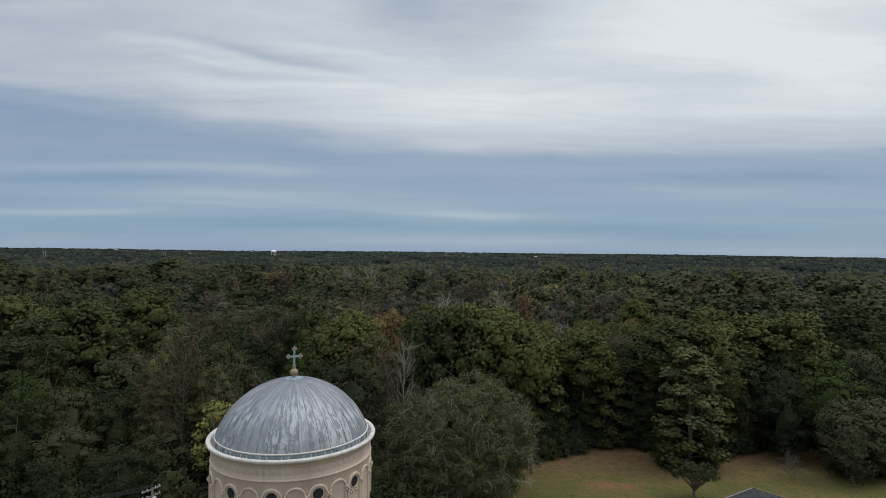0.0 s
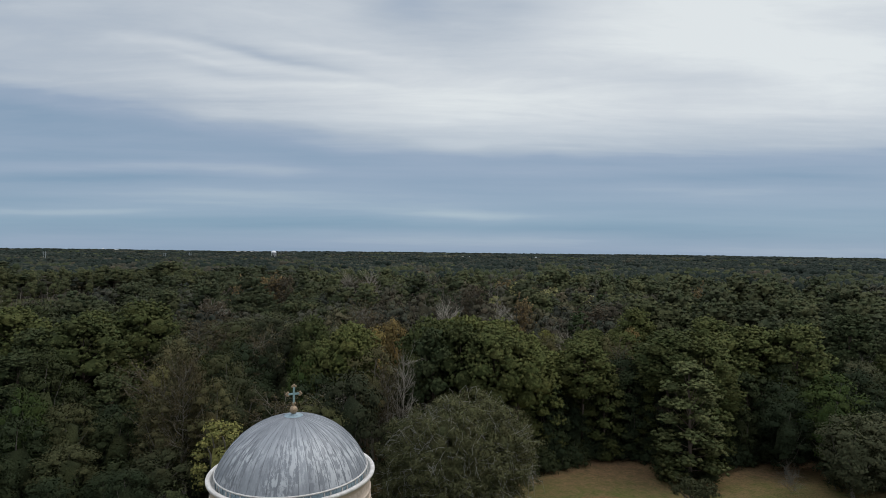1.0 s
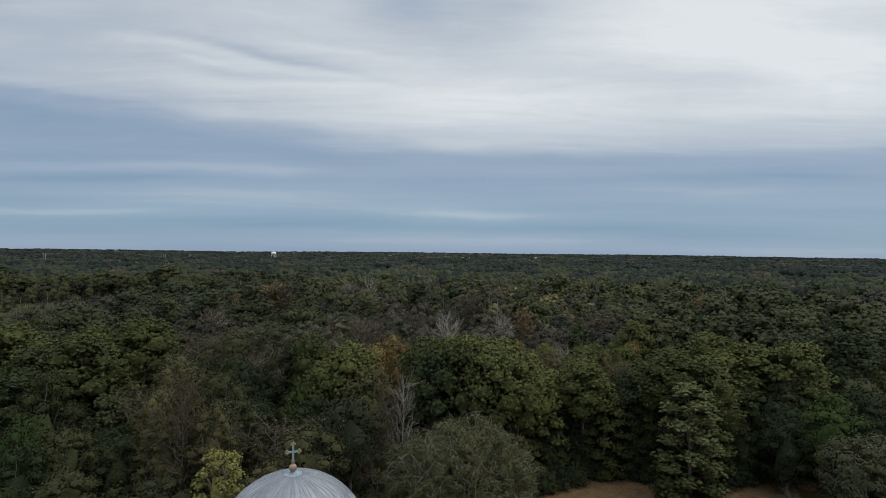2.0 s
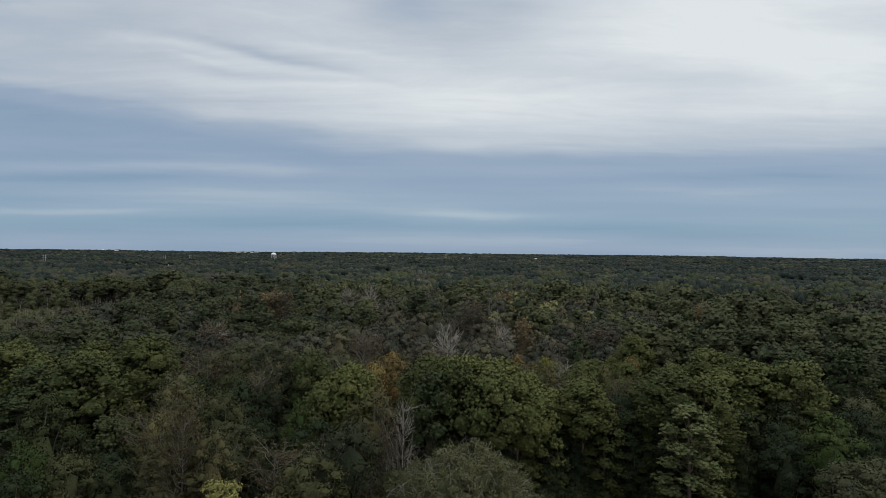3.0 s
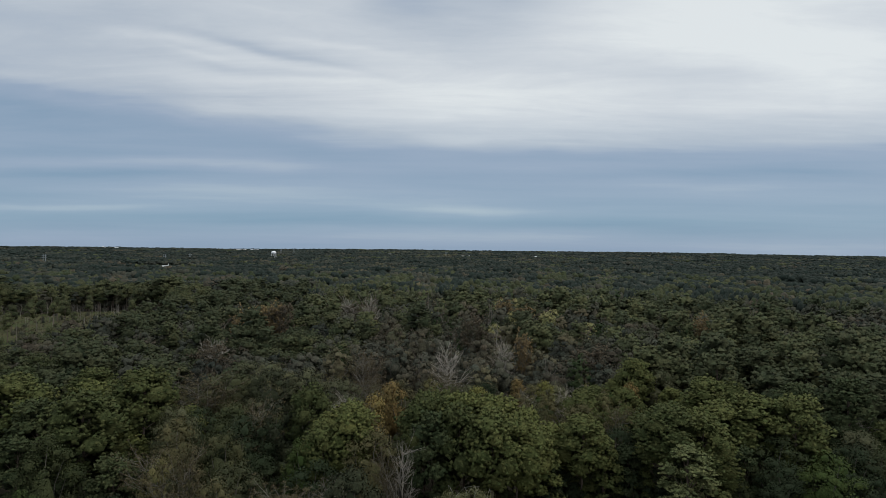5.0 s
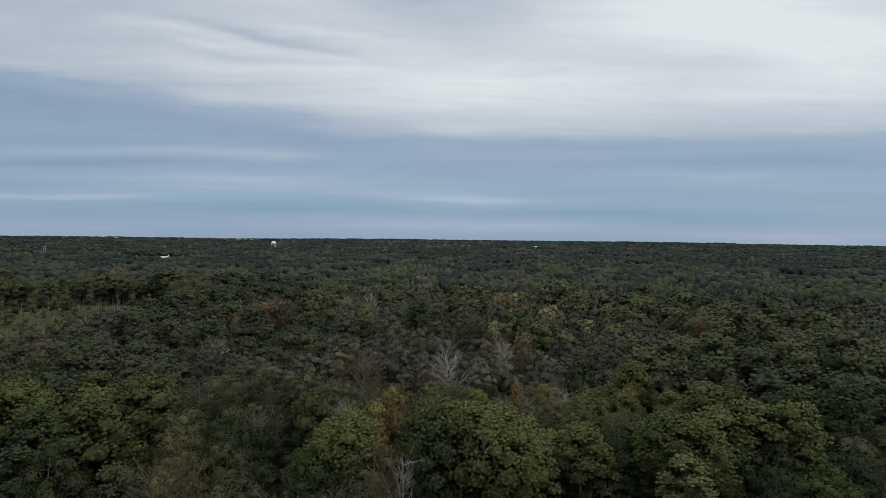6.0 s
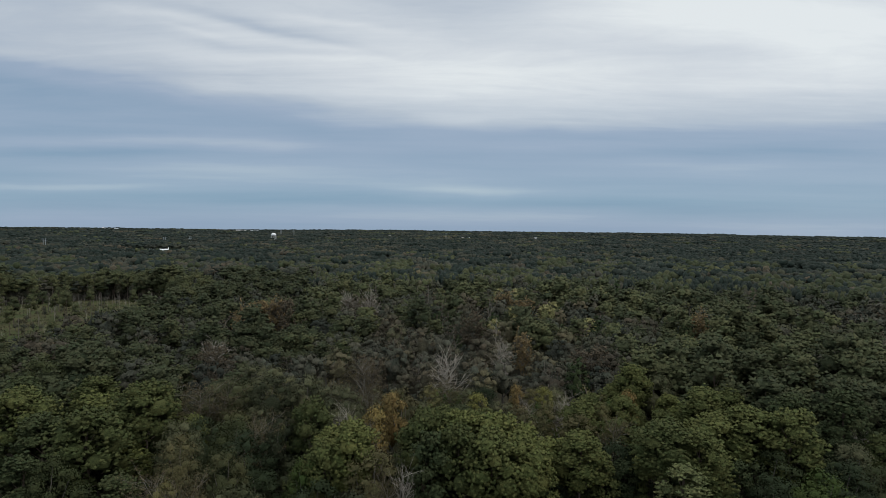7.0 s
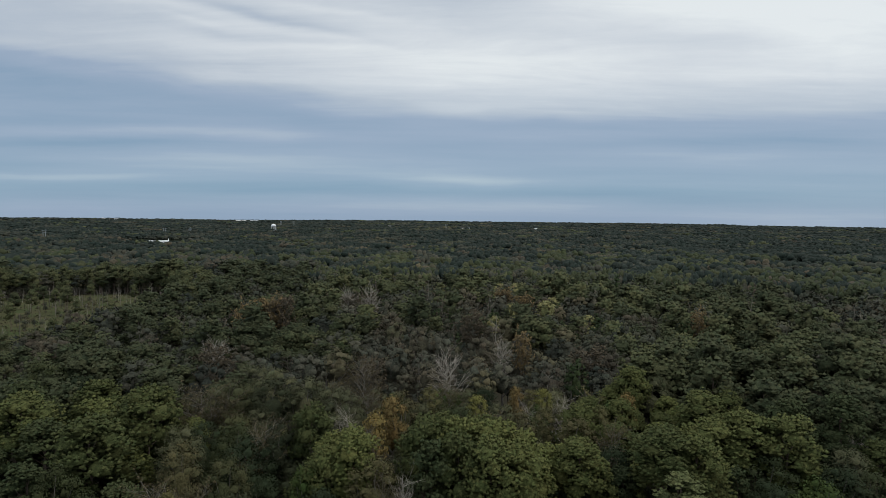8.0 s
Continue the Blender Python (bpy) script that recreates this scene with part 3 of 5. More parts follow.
def grow_pine(rng, high, mounds, per, needles, tuft=0.6, bare=0.45, wide=5.0, whole=0.85, tiers=0.0, bulk=1.0):
    """A loblolly pine: straight trunk, limbs that each carry a mound of round needle tufts, the mounds closing to a rounded crown. Returns wood, needles."""
    wood, crown = Bag(), Bag()
    lean = rng.normal(size=2) * 0.35
    top = np.array((lean[0], lean[1], high * 0.96))
    trunk = curve(rng, (0, 0, -0.4), top, 0.12, 6)
    wood.limb(trunk, np.linspace(0.30, 0.05, 6) * high / 20, 6)
    base = high * bare
    tall = high - base
    heart = np.array((0, 0, base + tall * 0.30))
    at, size = [], []
    for i in range(mounds):
        u = 1 - ((i + 0.35 * rng.random()) / mounds) ** 0.85       # from the top down
        ring = math.sqrt(max(0.0, 1 - ((u - 0.18) / 0.84) ** 2))
        a = i * GA + rng.normal() * 0.3
        r = wide * (1.05 + 0.35 * rng.random()) * bulk / mounds ** 0.40
        far = max(0.0, wide * ring - r * 0.55) * (0.88 + 0.24 * rng.random())
        c = np.array((math.cos(a) * far, math.sin(a) * far, min(base + tall * u, high - r * 0.55))) + top * (1, 1, 0) * u
        flat = np.array((1.0, 1.0, 0.74 - 0.3 * tiers))
        crown.lump(rng, c, flat * r * 0.70, 1, core=heart, rough=0.10, whole=whole)
        z = base * 0.9 + tall * u * 0.8
        root = trunk[0] * (1 - z / high) + top * (z / high)
        wood.limb([root, root * 0.45 + c * 0.55 - (0, 0, 0.2), c], (0.10, 0.06, 0.03), 3)
        for k in range(per):
            zz = 1 - 1.35 * (k + 0.5) / per
            b = k * GA + i
            w = math.sqrt(max(0.0, 1 - zz * zz))
            d = np.array((w * math.cos(b), w * math.sin(b), zz)) + rng.normal(size=3) * 0.14
            at.append(c + d * flat * r * (0.78 + 0.22 * rng.random()))
            size.append(tuft * (0.72 + 0.5 * rng.random()))
    for k in range(4):
        at.append(top + rng.normal(size=3) * (0.7, 0.7, 0.25) * tuft)
        size.append(tuft * 0.9)
    tufts(crown, rng, at, size, needles, heart, whole)
    return wood, crown


def grow_broadleaf(rng, high, wide, lobes, per, size, low=0.28, fine=1, shown=6, whole=0.9, body=0.50, deep=1.55):
    """A spreading hardwood: forking limbs carry loose masses of leaves that run together into an uneven crown. Returns wood, leaves."""
    wood, crown = Bag(), Bag()
    fork = high * (low + 0.08)
    wood.limb(curve(rng, (0, 0, -0.4), (0, 0, fork), 0.1, 4), np.linspace(0.42, 0.26, 4) * high / 16, 6)
    tall = high * (1 - low) / 2
    mid = np.array((0, 0, high - tall))
    core = mid - (0, 0, tall * 0.4)
    swell = rng.normal(size=(5, 3))
    swell /= np.linalg.norm(swell, axis=1)[:, None]
    for i in range(lobes):
        zz = 0.96 - deep * i / lobes
        a = i * GA + rng.normal() * 0.4
        s = math.sqrt(max(0.0, 1 - zz * zz))
        d = np.array((s * math.cos(a), s * math.sin(a), zz))
        r = wide * (0.8 + 0.6 * rng.random()) * (1.36 if deep < 1.7 else 1.6) / (lobes ** 0.5)
        far = (1.0 - r / wide * 0.7) * (0.86 + 0.22 * float(np.max(swell @ d))) + 0.06 * rng.normal()
        c = mid + d * (wide * far, wide * far, (tall - r * 0.6) * min(1.0, far + 0.2))
        crown.lump(rng, c, (r * body, r * body, r * body * 0.8), fine, core=core, rough=0.2, whole=whole)
        # the leaves thin out from the heart of the mass, so that its outline is loose
        n = int(per * (0.75 + 0.5 * rng.random()))
        q = rng.normal(size=(n, 3))
        q *= (0.62 + 0.62 * rng.random(n) ** 0.8)[:, None] / np.linalg.norm(q, axis=1)[:, None]
        q[:, 2] = np.abs(q[:, 2]) * np.where(rng.random(n) < 0.8, 1, -1)
        crown.spray(rng, c + q * (r, r, r * 0.85), q, size, core, whole)
        if i % max(1, lobes // shown) == 0:
            s0 = np.array((0, 0, fork * (0.9 + 0.2 * rng.random())))
            wood.limb(curve(rng, s0, c + (0, 0, r * 0.3), 0.4, 4), (0.2 * high / 16, 0.13 * high / 16, 0.08, 0.03), 4)
    crown.lump(rng, mid - (0, 0, tall * 0.10), (wide * 0.42, wide * 0.42, tall * 0.52), min(fine, 1), core=core, whole=whole)
    return wood, crown


def grow_bare(rng, high, wide, limbs, twigs, sprigs, leaves, size, low=0.35, thick=1.0):
    """A tree that has lost most of its leaves: forking limbs, fine twigs, a few leaves left. Returns wood, leaves."""
    wood, crown = Bag(), Bag()
    top = np.array((rng.normal() * 0.5, rng.normal() * 0.5, high))
    trunk = curve(rng, (0, 0, -0.4), top, 0.25, 6)
    wood.limb(trunk, np.linspace(0.26, 0.03, 6) * thick * high / 18, 5)
    tips = []
    for i in range(limbs):
        u = low + (0.95 - low) * (i + rng.random() * 0.6) / limbs
        c = trunk[0] * (1 - u) + top * u
        a = i * GA + rng.normal() * 0.3
        reach = wide * (1.15 - 0.75 * u) * (0.7 + 0.5 * rng.random())
        end = c + np.array((math.cos(a) * reach, math.sin(a) * reach, reach * (0.75 + 0.5 * rng.random())))
        path = curve(rng, c, end, 0.3, 4)
        wood.limb(path, np.array((0.10, 0.07, 0.045, 0.02)) * thick, 3)
        for k in range(twigs):
            s = 0.25 + 0.75 * (k + rng.random()) / twigs
            p = c * (1 - s) + end * s
            d = (end - c) / (reach + 0.1) * 0.7 + rng.normal(size=3) * 0.65 + (0, 0, 0.25)
            q = p + d * (0.9 + 0.9 * rng.random()) * (0.5 + 0.14 * wide)
            wood.limb([p, (p + q) / 2 + rng.normal(size=3) * 0.08, q], np.array((0.042, 0.03, 0.014)) * thick, 3)
            tips.append(q)
            for j in range(sprigs):
                p2 = p + (q - p) * (0.35 + 0.6 * rng.random())
                q2 = p2 + (d * 0.6 + rng.normal(size=3) * 0.5) * 0.8
                wood.limb([p2, q2], np.array((0.022, 0.009)) * thick, 3)
                tips.append(q2)
    if leaves:
        for q in tips:
            crown.leaves(rng, q, (0.45, 0.45, 0.4), leaves, size, 0.3, 0.1, core=(0, 0, high * 0.6))
    else:
        crown = None
    return wood, crown


def add_tree(name, wood, crown, bark, leaf, label, group, category="tree"):
    """A tree of trunk and crown, as one thing, parked at the origin."""
    ob = thing(name, (0, 0, 0), label, category, group)
    t = new("trunk", wood.mesh("trunk", BARK[bark], True))
    t.parent = ob
    if crown is not None:
        c = new("crown", crown.mesh("crown", LEAF[leaf]))
        c.parent = ob
    return ob


LIB = {}


def make_library():
    rng = np.random.default_rng(11)
    def put(key, ob):
        LIB.setdefault(key, []).append(ob)
    for i in range(6):
        w, c = grow_pine(rng, 20 + 0.9 * i, 15 + i, 46, 5, 0.54, 0.42 + 0.035 * i, 4.9 + 0.4 * (i % 3), bulk=1.15)
        put("pine", add_tree("pine_tree", w, c, "pine", "pine", "tall loblolly pine with tufted dark green needles", "pines of the near wood"))
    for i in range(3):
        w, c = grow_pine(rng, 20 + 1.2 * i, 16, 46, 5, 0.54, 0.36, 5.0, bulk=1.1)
        put("shade_pine", add_tree("pine_tree", w, c, "pine", "shade", "dark green pine with painted shade in its needles", "pines of the near wood"))
    for i in range(4):
        w, c = grow_broadleaf(rng, 15 + i, 4.6 + 0.35 * i, 26, 165, 0.25)
        put("oak", add_tree("oak_tree", w, c, "oak", "oak", "dark green leafy hardwood with a dense rounded crown", "hardwoods of the near wood"))
    for i in range(3):
        w, c = grow_broadleaf(rng, 14 + 1.5 * i, 4.3 + 0.4 * i, 32, 210, 0.24, 0.02, body=0.42, deep=1.88)
        put("dusky", add_tree("evergreen_oak", w, c, "oak", "deep", "very dark green oak, shade partly put into its leaf colour", "hardwoods of the near wood"))
    for i in range(3):
        w, c = grow_broadleaf(rng, 16 + 1.3 * i, 3.5 + 0.3 * i, 26, 150, 0.22, 0.22)
        put("olive", add_tree("oak_tree", w, c, "twig", "olive", "olive-brown hardwood turning for autumn, thin upright crown", "hardwoods of the near wood"))
    for i in range(3):
        w, c = grow_broadleaf(rng, 15 + 1.1 * i, 4.7 + 0.3 * i, 28, 160, 0.22, 0.2)
        put("grey", add_tree("oak_tree", w, c, "oak", "grey", "grey-green broad oak with a soft full crown", "hardwoods of the near wood"))
    for i in range(4):
        w, c = grow_bare(rng, 17 + 1.2 * i, 3.6 + 0.3 * i, 18, 5, 3, 13, 0.17)
        put("brown", add_tree("bare_tree", w, c, "twig", "brown", "nearly bare tree with brown leaves on fine twigs", "half-bare trees of the wood"))
    for i in range(3):
        w, c = grow_bare(rng, 17 + i, 2.9 + 0.3 * i, 22, 6, 4, 0, 0.2, 0.28, 0.66)
        put("pale", add_tree("bare_tree", w, None, "pale", "brown", "leafless pale grey tree with spreading forked limbs", "leafless trees of the wood"))
    for key, label in (("rust", "slim autumn tree in orange-brown leaf"), ("yellow", "slim autumn tree with yellow leaves"), ("lime", "bright green vine-hung tree")):
        w, c = grow_broadleaf(rng, 13.0, 2.5, 20, 120, 0.22, 0.3)
        if key == "lime":
            w, c = grow_broadleaf(rng, 14.0, 4.4, 32, 150, 0.25, 0.05, deep=1.8)
        put(key, add_tree("autumn_tree" if key != "lime" else "green_tree", w, c, "twig", key, label, "coloured trees of the wood"))
    for i in range(3):
        w, c = grow_pine(rng, 19.0 + i, 34, 24, 6, 0.52, 0.0, 4.4, 0.7, 0.25, 1.22)
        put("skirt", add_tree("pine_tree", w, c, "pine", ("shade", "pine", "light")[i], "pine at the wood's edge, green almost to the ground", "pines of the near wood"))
    for i in range(3):
        w, c = grow_broadleaf(rng, 13.0 + i, 4.6, 36, 230, 0.25, 0.0, body=0.42, deep=1.93)
        put("low", add_tree("oak_tree", w, c, "oak", "grey", "grey-green leafy oak with boughs down to the grass", "hardwoods of the near wood"))
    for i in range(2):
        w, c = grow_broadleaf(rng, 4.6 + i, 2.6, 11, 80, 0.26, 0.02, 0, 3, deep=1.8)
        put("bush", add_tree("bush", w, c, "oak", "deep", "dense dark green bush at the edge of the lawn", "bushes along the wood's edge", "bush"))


make_library()
USED = set()


def plant(key, x, y, scale=1.0, turn=0.0, pick=0, tall=1.0, sink=0.0, label=""):
    """Set a tree of the library on the land; the first use takes the original itself."""
    ob = LIB[key][pick % len(LIB[key])]
    m = pose(x, y, level(x, y) - sink, 0, 0, turn)
    if ob.name not in USED:
        USED.add(ob.name)
        ob.matrix_basis = m
        made = ob
    else:
        made = copy_thing(ob, m)
    made.scale = (scale, scale, scale * tall)
    if label:
        tagged(made, label)
    return made


# ---- where the trees stand
def wood_edge(x):
    """The near edge of the wood, as the distance ahead for each x."""
    pts = ((-140, 66), (-60, 62), (-24, 60), (-14, 66), (-10, 88), (4, 96), (11, 92.5), (17, 96.5), (24, 101.5), (31, 105.5), (37, 103.5), (44, 99), (52, 101), (62, 104.5), (72, 106), (80, 102), (95, 95), (140, 85))
    for (x0, y0), (x1, y1) in zip(pts, pts[1:]):
        if x0 <= x <= x1:
            return y0 + (y1 - y0) * (x - x0) / (x1 - x0)
    return pts[0][1] if x < 0 else pts[-1][1]


def felled(x, y):
    return ((x + 250) / 85) ** 2 + ((y - 328) / 120) ** 2 < 1


SPECIAL = []      # x, y, free radius of the trees set by hand


def place(key, x, y, top, pick=0, scale=None, free=3.0, turn=None, label=""):
    """A tree whose top stands at a known height."""
    ob = LIB[key][pick % len(LIB[key])]
    high = max(v.co.z for c in ob.children for v in c.data.vertices)
    s = (top - level(x, y)) / high
    SPECIAL.append((x, y, free))
    return plant(key, x, y, scale or s, (x * 37 + y * 11) % 360 if turn is None else turn, pick, s / (scale or s), label=label)


# pines of the western group, wide and pale green
place("pine", -61.8, 118.0, 27.6, 5, 1.15, 5.5)
place("pine", -66.0, 105.5, 26.0, 1, 1.35, 6.0)
place("pine", -88.5, 118.0, 26.0, 2, 1.3, 6.0)
place("shade_pine", -79.4, 112.5, 22.3, 4, 1.1, 5.0)
place("pine", -83.0, 137.0, 23.6, 3, 1.1, 5.5)
place("pine", -73.5, 121.0, 24.0, 0, 1.15, 5.0)
place("shade_pine", -96.0, 131.0, 24.5, 1, 1.2, 5.5)
place("shade_pine", -72.0, 97.0, 20.0, 2, 0.95, 4.0)
place("shade_pine", -55.5, 97.0, 17.4, 3, 0.8, 4.0)
place("pine", -26.8, 116.5, 25.0, 1, 0.85, 4.0)
place("pine", -20.5, 99.0, 22.6, 4, 0.7, 3.5)
# the mounded pines at the middle
place("pine", -3.0, 105.5, 26.6, 0, 1.05, 4.0)
place("pine", 3.2, 97.5, 26.6, 1, 0.95, 3.5)
place("shade_pine", -1.5, 96.5, 25.4, 2, 0.85, 3.5)
place("pine", 4.5, 103.5, 27.2, 3, 1.05, 4.0)
place("pine", 8.8, 96.5, 25.8, 4, 1.0, 3.5)
place("pine", 10.0, 104.0, 26.2, 5, 1.05, 4.0)
place("pine", 13.4, 99.5, 24.4, 2, 1.0, 3.5)
place("pine", 15.5, 106.5, 23.4, 0, 0.95, 4.0)
place("skirt", 18.0, 103.5, 20.4, 1, 0.9, 3.5)
place("pine", 1.0, 110.5, 25.2, 4, 1.0, 4.0)
place("pine", 8.5, 111.5, 24.6, 2, 0.95, 4.0)
# pines behind the lawn
place("skirt", 41.4, 95.0, 20.4, 2, 1.2, 4.5, label="pale green pine standing out at the lawn's edge")
place("pine", 26.3, 106.5, 22.4, 3, 0.95, 4.5)
place("pine", 21.8, 111.0, 19.4, 0, 0.85, 4.0)
place("skirt", 30.6, 107.0, 18.4, 1, 0.85, 3.5)
place("pine", 42.8, 107.5, 24.2, 5, 1.15, 5.0)
place("pine", 48.8, 106.0, 23.0, 1, 1.05, 4.5)
place("skirt", 47.5, 102.0, 17.4, 1, 0.9, 3.5)
place("skirt", 35.5, 107.5, 15.8, 0, 0.8, 3.0)
place("pine", 57.2, 117.5, 22.2, 2, 1.15, 5.0)
place("pine", 63.6, 117.5, 23.8, 4, 1.15, 5.0)
place("pine", 70.0, 113.5, 25.0, 0, 1.2, 5.5)
place("pine", 60.2, 130.5, 24.4, 3, 1.1, 5.0)
place("shade_pine", 76.5, 123.5, 24.4, 1, 1.1, 5.0)
place("shade_pine", 88.5, 124.0, 25.6, 5, 1.2, 5.0)
# dark and grey hardwoods
place("dusky", -37.2, 109.0, 20.8, 1, 1.25, 5.5)
place("dusky", -43.0, 117.0, 20.0, 2, 1.1, 5.0)
place("grey", -52.1, 112.0, 21.8, 0, 1.05, 5.0)
place("grey", -56.5, 170.0, 18.8, 1, 1.35, 6.5)
place("grey", -46.5, 158.0, 20.5, 2, 1.3, 6.5)
place("grey", -35.0, 146.0, 22.2, 0, 1.3, 6.5)
place("grey", -24.0, 141.0, 20.5, 1, 1.2, 6.0)
place("brown", -59.2, 139.5, 23.0, 1, 1.55, 4.0)
place("brown", -54.5, 141.5, 21.5, 2, 1.5, 4.0)
place("grey", -57.5, 144.5, 20.0, 2, 1.1, 4.5)
place("dusky", -107.0, 153.0, 24.4, 0, 1.4, 6.5)
place("dusky", -96.0, 150.0, 21.0, 1, 1.3, 6.0)
place("oak", -33.5, 114.5, 21.8, 1, 0.85, 4.0)
place("oak", -38.9, 100.5, 20.2, 2, 0.85, 4.0)
place("lime", -23.6, 97.5, 20.2, 0, 0.75, 3.5)
place("oak", -13.0, 82.5, 21.0, 0, 1.05, 5.0)
place("oak", -17.5, 80.0, 17.5, 3, 0.95, 4.0)
place("olive", -47.5, 102.0, 22.0, 1, 1.05, 4.5)
place("grey", 16.8, 111.5, 21.6, 2, 0.75, 4.0)
place("dusky", 34.9, 112.0, 18.8, 0, 1.0, 5.0)
place("dusky", 64.5, 109.5, 17.4, 2, 1.1, 5.0)
place("dusky", 62.0, 103.5, 15.5, 1, 1.0, 4.0)
place("dusky", 59.5, 98.5, 13.6, 0, 0.95, 4.0)
place("grey", 83.6, 113.5, 17.8, 1, 1.15, 5.5)
place("grey", 58.5, 156.0, 20.6, 2, 1.2, 6.0)
place("lime", 66.6, 97.5, 18.4, 0, 1.2, 5.5)
place("olive", 24.6, 134.5, 18.8, 0, 0.95, 4.5)
place("olive", 17.8, 125.5, 21.2, 2, 0.9, 4.5)
place("olive", 30.5, 127.0, 18.6, 1, 1.1, 4.5)
place("olive", -9.2, 139.0, 20.6, 0, 1.2, 5.0)
place("rust", -13.9, 118.5, 22.8, 0, 1.15, 4.0)
place("rust", -10.9, 127.0, 23.4, 0, 1.3, 4.0)
place("rust", 47.0, 142.5, 19.9, 0, 1.1, 3.5)
place("rust", 20.0, 150.0, 19.0, 0, 0.95, 3.0)
place("yellow", -26.4, 68.8, 17.4, 0, 1.25, 4.0, label="yellow-green autumn tree close by the tower")
place("oak", -35.8, 72.8, 12.4, 1, 0.8, 3.5)
place("dusky", -41.8, 71.5, 10.2, 0, 0.75, 3.5)
place("oak", -48.2, 73.6, 12.6, 0, 0.9, 4.0)
place("lime", -57.4, 79.2, 18.6, 0, 0.8, 4.0)
place("dusky", -64.5, 92.5, 21.5, 2, 0.9, 4.5)
place("dusky", -49.4, 87.0, 14.6, 1, 0.95, 4.0)
place("low", 62.6, 87.0, 14.0, 0, 1.12, 5.5)
place("low", 70.5, 89.5, 13.6, 2, 1.15, 5.5)
place("dusky", 75.5, 105.0, 18.0, 1, 1.15, 5.0)
place("dusky", 82.0, 106.5, 16.5, 2, 1.1, 5.0)
place("dusky", 72.5, 100.5, 14.5, 0, 1.0, 4.0)
# half-bare and leafless trees that stand up out of the wood
place("olive", -36.4, 81.5, 24.0, 0, 0.85, 3.5)
place("brown", -35.4, 78.5, 24.4, 0, 0.85, 2.5)
place("olive", -32.0, 80.0, 20.0, 2, 0.8, 3.0)
place("brown", -41.2, 84.5, 22.0, 2, 0.9, 3.0)
place("olive", -42.6, 86.5, 20.5, 1, 0.8, 3.0)
place("olive", -38.4, 79.5, 17.5, 1, 0.95, 3.0)
place("brown", -45.5, 90.5, 20.4, 3, 1.1, 3.0)
place("brown", -37.4, 113.0, 23.0, 3, 1.2, 2.5)
place("brown", -25.5, 86.0, 17.6, 1, 1.2, 3.5)
place("brown", -22.5, 88.5, 17.0, 2, 1.1, 3.0)
place("pale", -17.5, 89.0, 18.0, 2, 0.8, 2.5)
place("pale", -5.9, 89.5, 25.0, 0, 0.75, 2.5)
place("brown", -8.2, 90.5, 22.4, 2, 0.6, 2.5)
place("dusky", -6.5, 85.5, 13.5, 0, 0.8, 3.0)
place("brown", -14.2, 106.5, 23.8, 1, 0.95, 3.0)
place("brown", -17.5, 112.0, 21.5, 3, 0.95, 3.0)
place("pale", -21.0, 125.0, 22.2, 2, 1.05, 3.0)
place("brown", 36.6, 121.0, 20.0, 0, 0.95, 3.5)
place("pale", 30.9, 141.5, 19.4, 1, 1.25, 4.0)
place("pale", 89.5, 121.0, 19.4, 0, 1.1, 3.0)
place("olive", 37.5, 133.0, 19.5, 2, 0.8, 3.5)
place("brown", 13.0, 136.0, 19.0, 1, 1.0, 3.0)
place("yellow", 27.5, 151.0, 18.0, 0, 1.0, 3.0)
place("brown", 41.5, 152.0, 18.5, 2, 1.1, 3.0)
place("pale", 22.0, 143.5, 17.6, 2, 0.9, 3.0)
place("yellow", 9.5, 146.0, 17.5, 0, 1.1, 3.0)
place("dusky", 4.5, 140.0, 17.0, 1, 1.05, 4.5)
place("dusky", 12.0, 158.0, 16.5, 0, 1.0, 4.5)
place("brown", 3.0, 157.0, 18.5, 3, 1.1, 3.0)
place("olive", -3.0, 150.0, 18.5, 1, 1.0, 4.0)
place("pale", -77.0, 158.0, 17.5, 2, 1.2, 3.0)


# ---- the near wood, tree by tree
NEAR_END = 168.0
SPREAD = radians(41.5)
free_rng = np.random.default_rng(5)


# where pine or hardwood has the upper hand: centre, reach, how much more pine
STANDS = ((15, 165, 40, 42, -0.75), (-35, 165, 40, 50, -0.6), (10, 250, 70, 60, -0.25), (100, 165, 45, 60, 0.8), (-85, 120, 26, 30, 0.5), (-70, 240, 60, 60, 0.2), (70, 150, 14, 22, 0.4))


def kind_at(x, y, r):
    """Which tree grows here: stands of pine and of hardwood."""
    n = noise.fractal(Vector((x * 0.018, y * 0.018, 3.3)), 1.0, 2.0, 3)
    pine = 0.40 + 0.85 * n + 0.22 * smooth((x / max(y, 1) - 0.25) / 0.3) + (0.18 if y > 420 else 0.0)
    for cx, cy, rx, ry, more in STANDS:
        pine += more * math.exp(-((x - cx) / rx) ** 2 - ((y - cy) / ry) ** 2)
    if r < pine:
        return "pine"
    q = (r - pine) / max(1 - pine, 0.05)
    m = noise.fractal(Vector((x * 0.03, y * 0.03, 9.1)), 1.0, 2.0, 2)
    q = min(max(q + 0.35 * m + 0.16 * math.exp(-((x - 5) / 75) ** 2 - ((y - 230) / 90) ** 2), 0.0), 0.999)
    if y < 135 and x < -26 and q > 0.30 and (r * 97) % 1 < 0.6:
        return "oak"
    for top, key in ((0.34, "oak"), (0.72, "grey"), (0.90, "olive"), (0.965, "brown"), (0.982, "pale"), (0.988, "rust"), (0.995, "yellow"), (1.0, "lime")):
        if q < top:
            return key


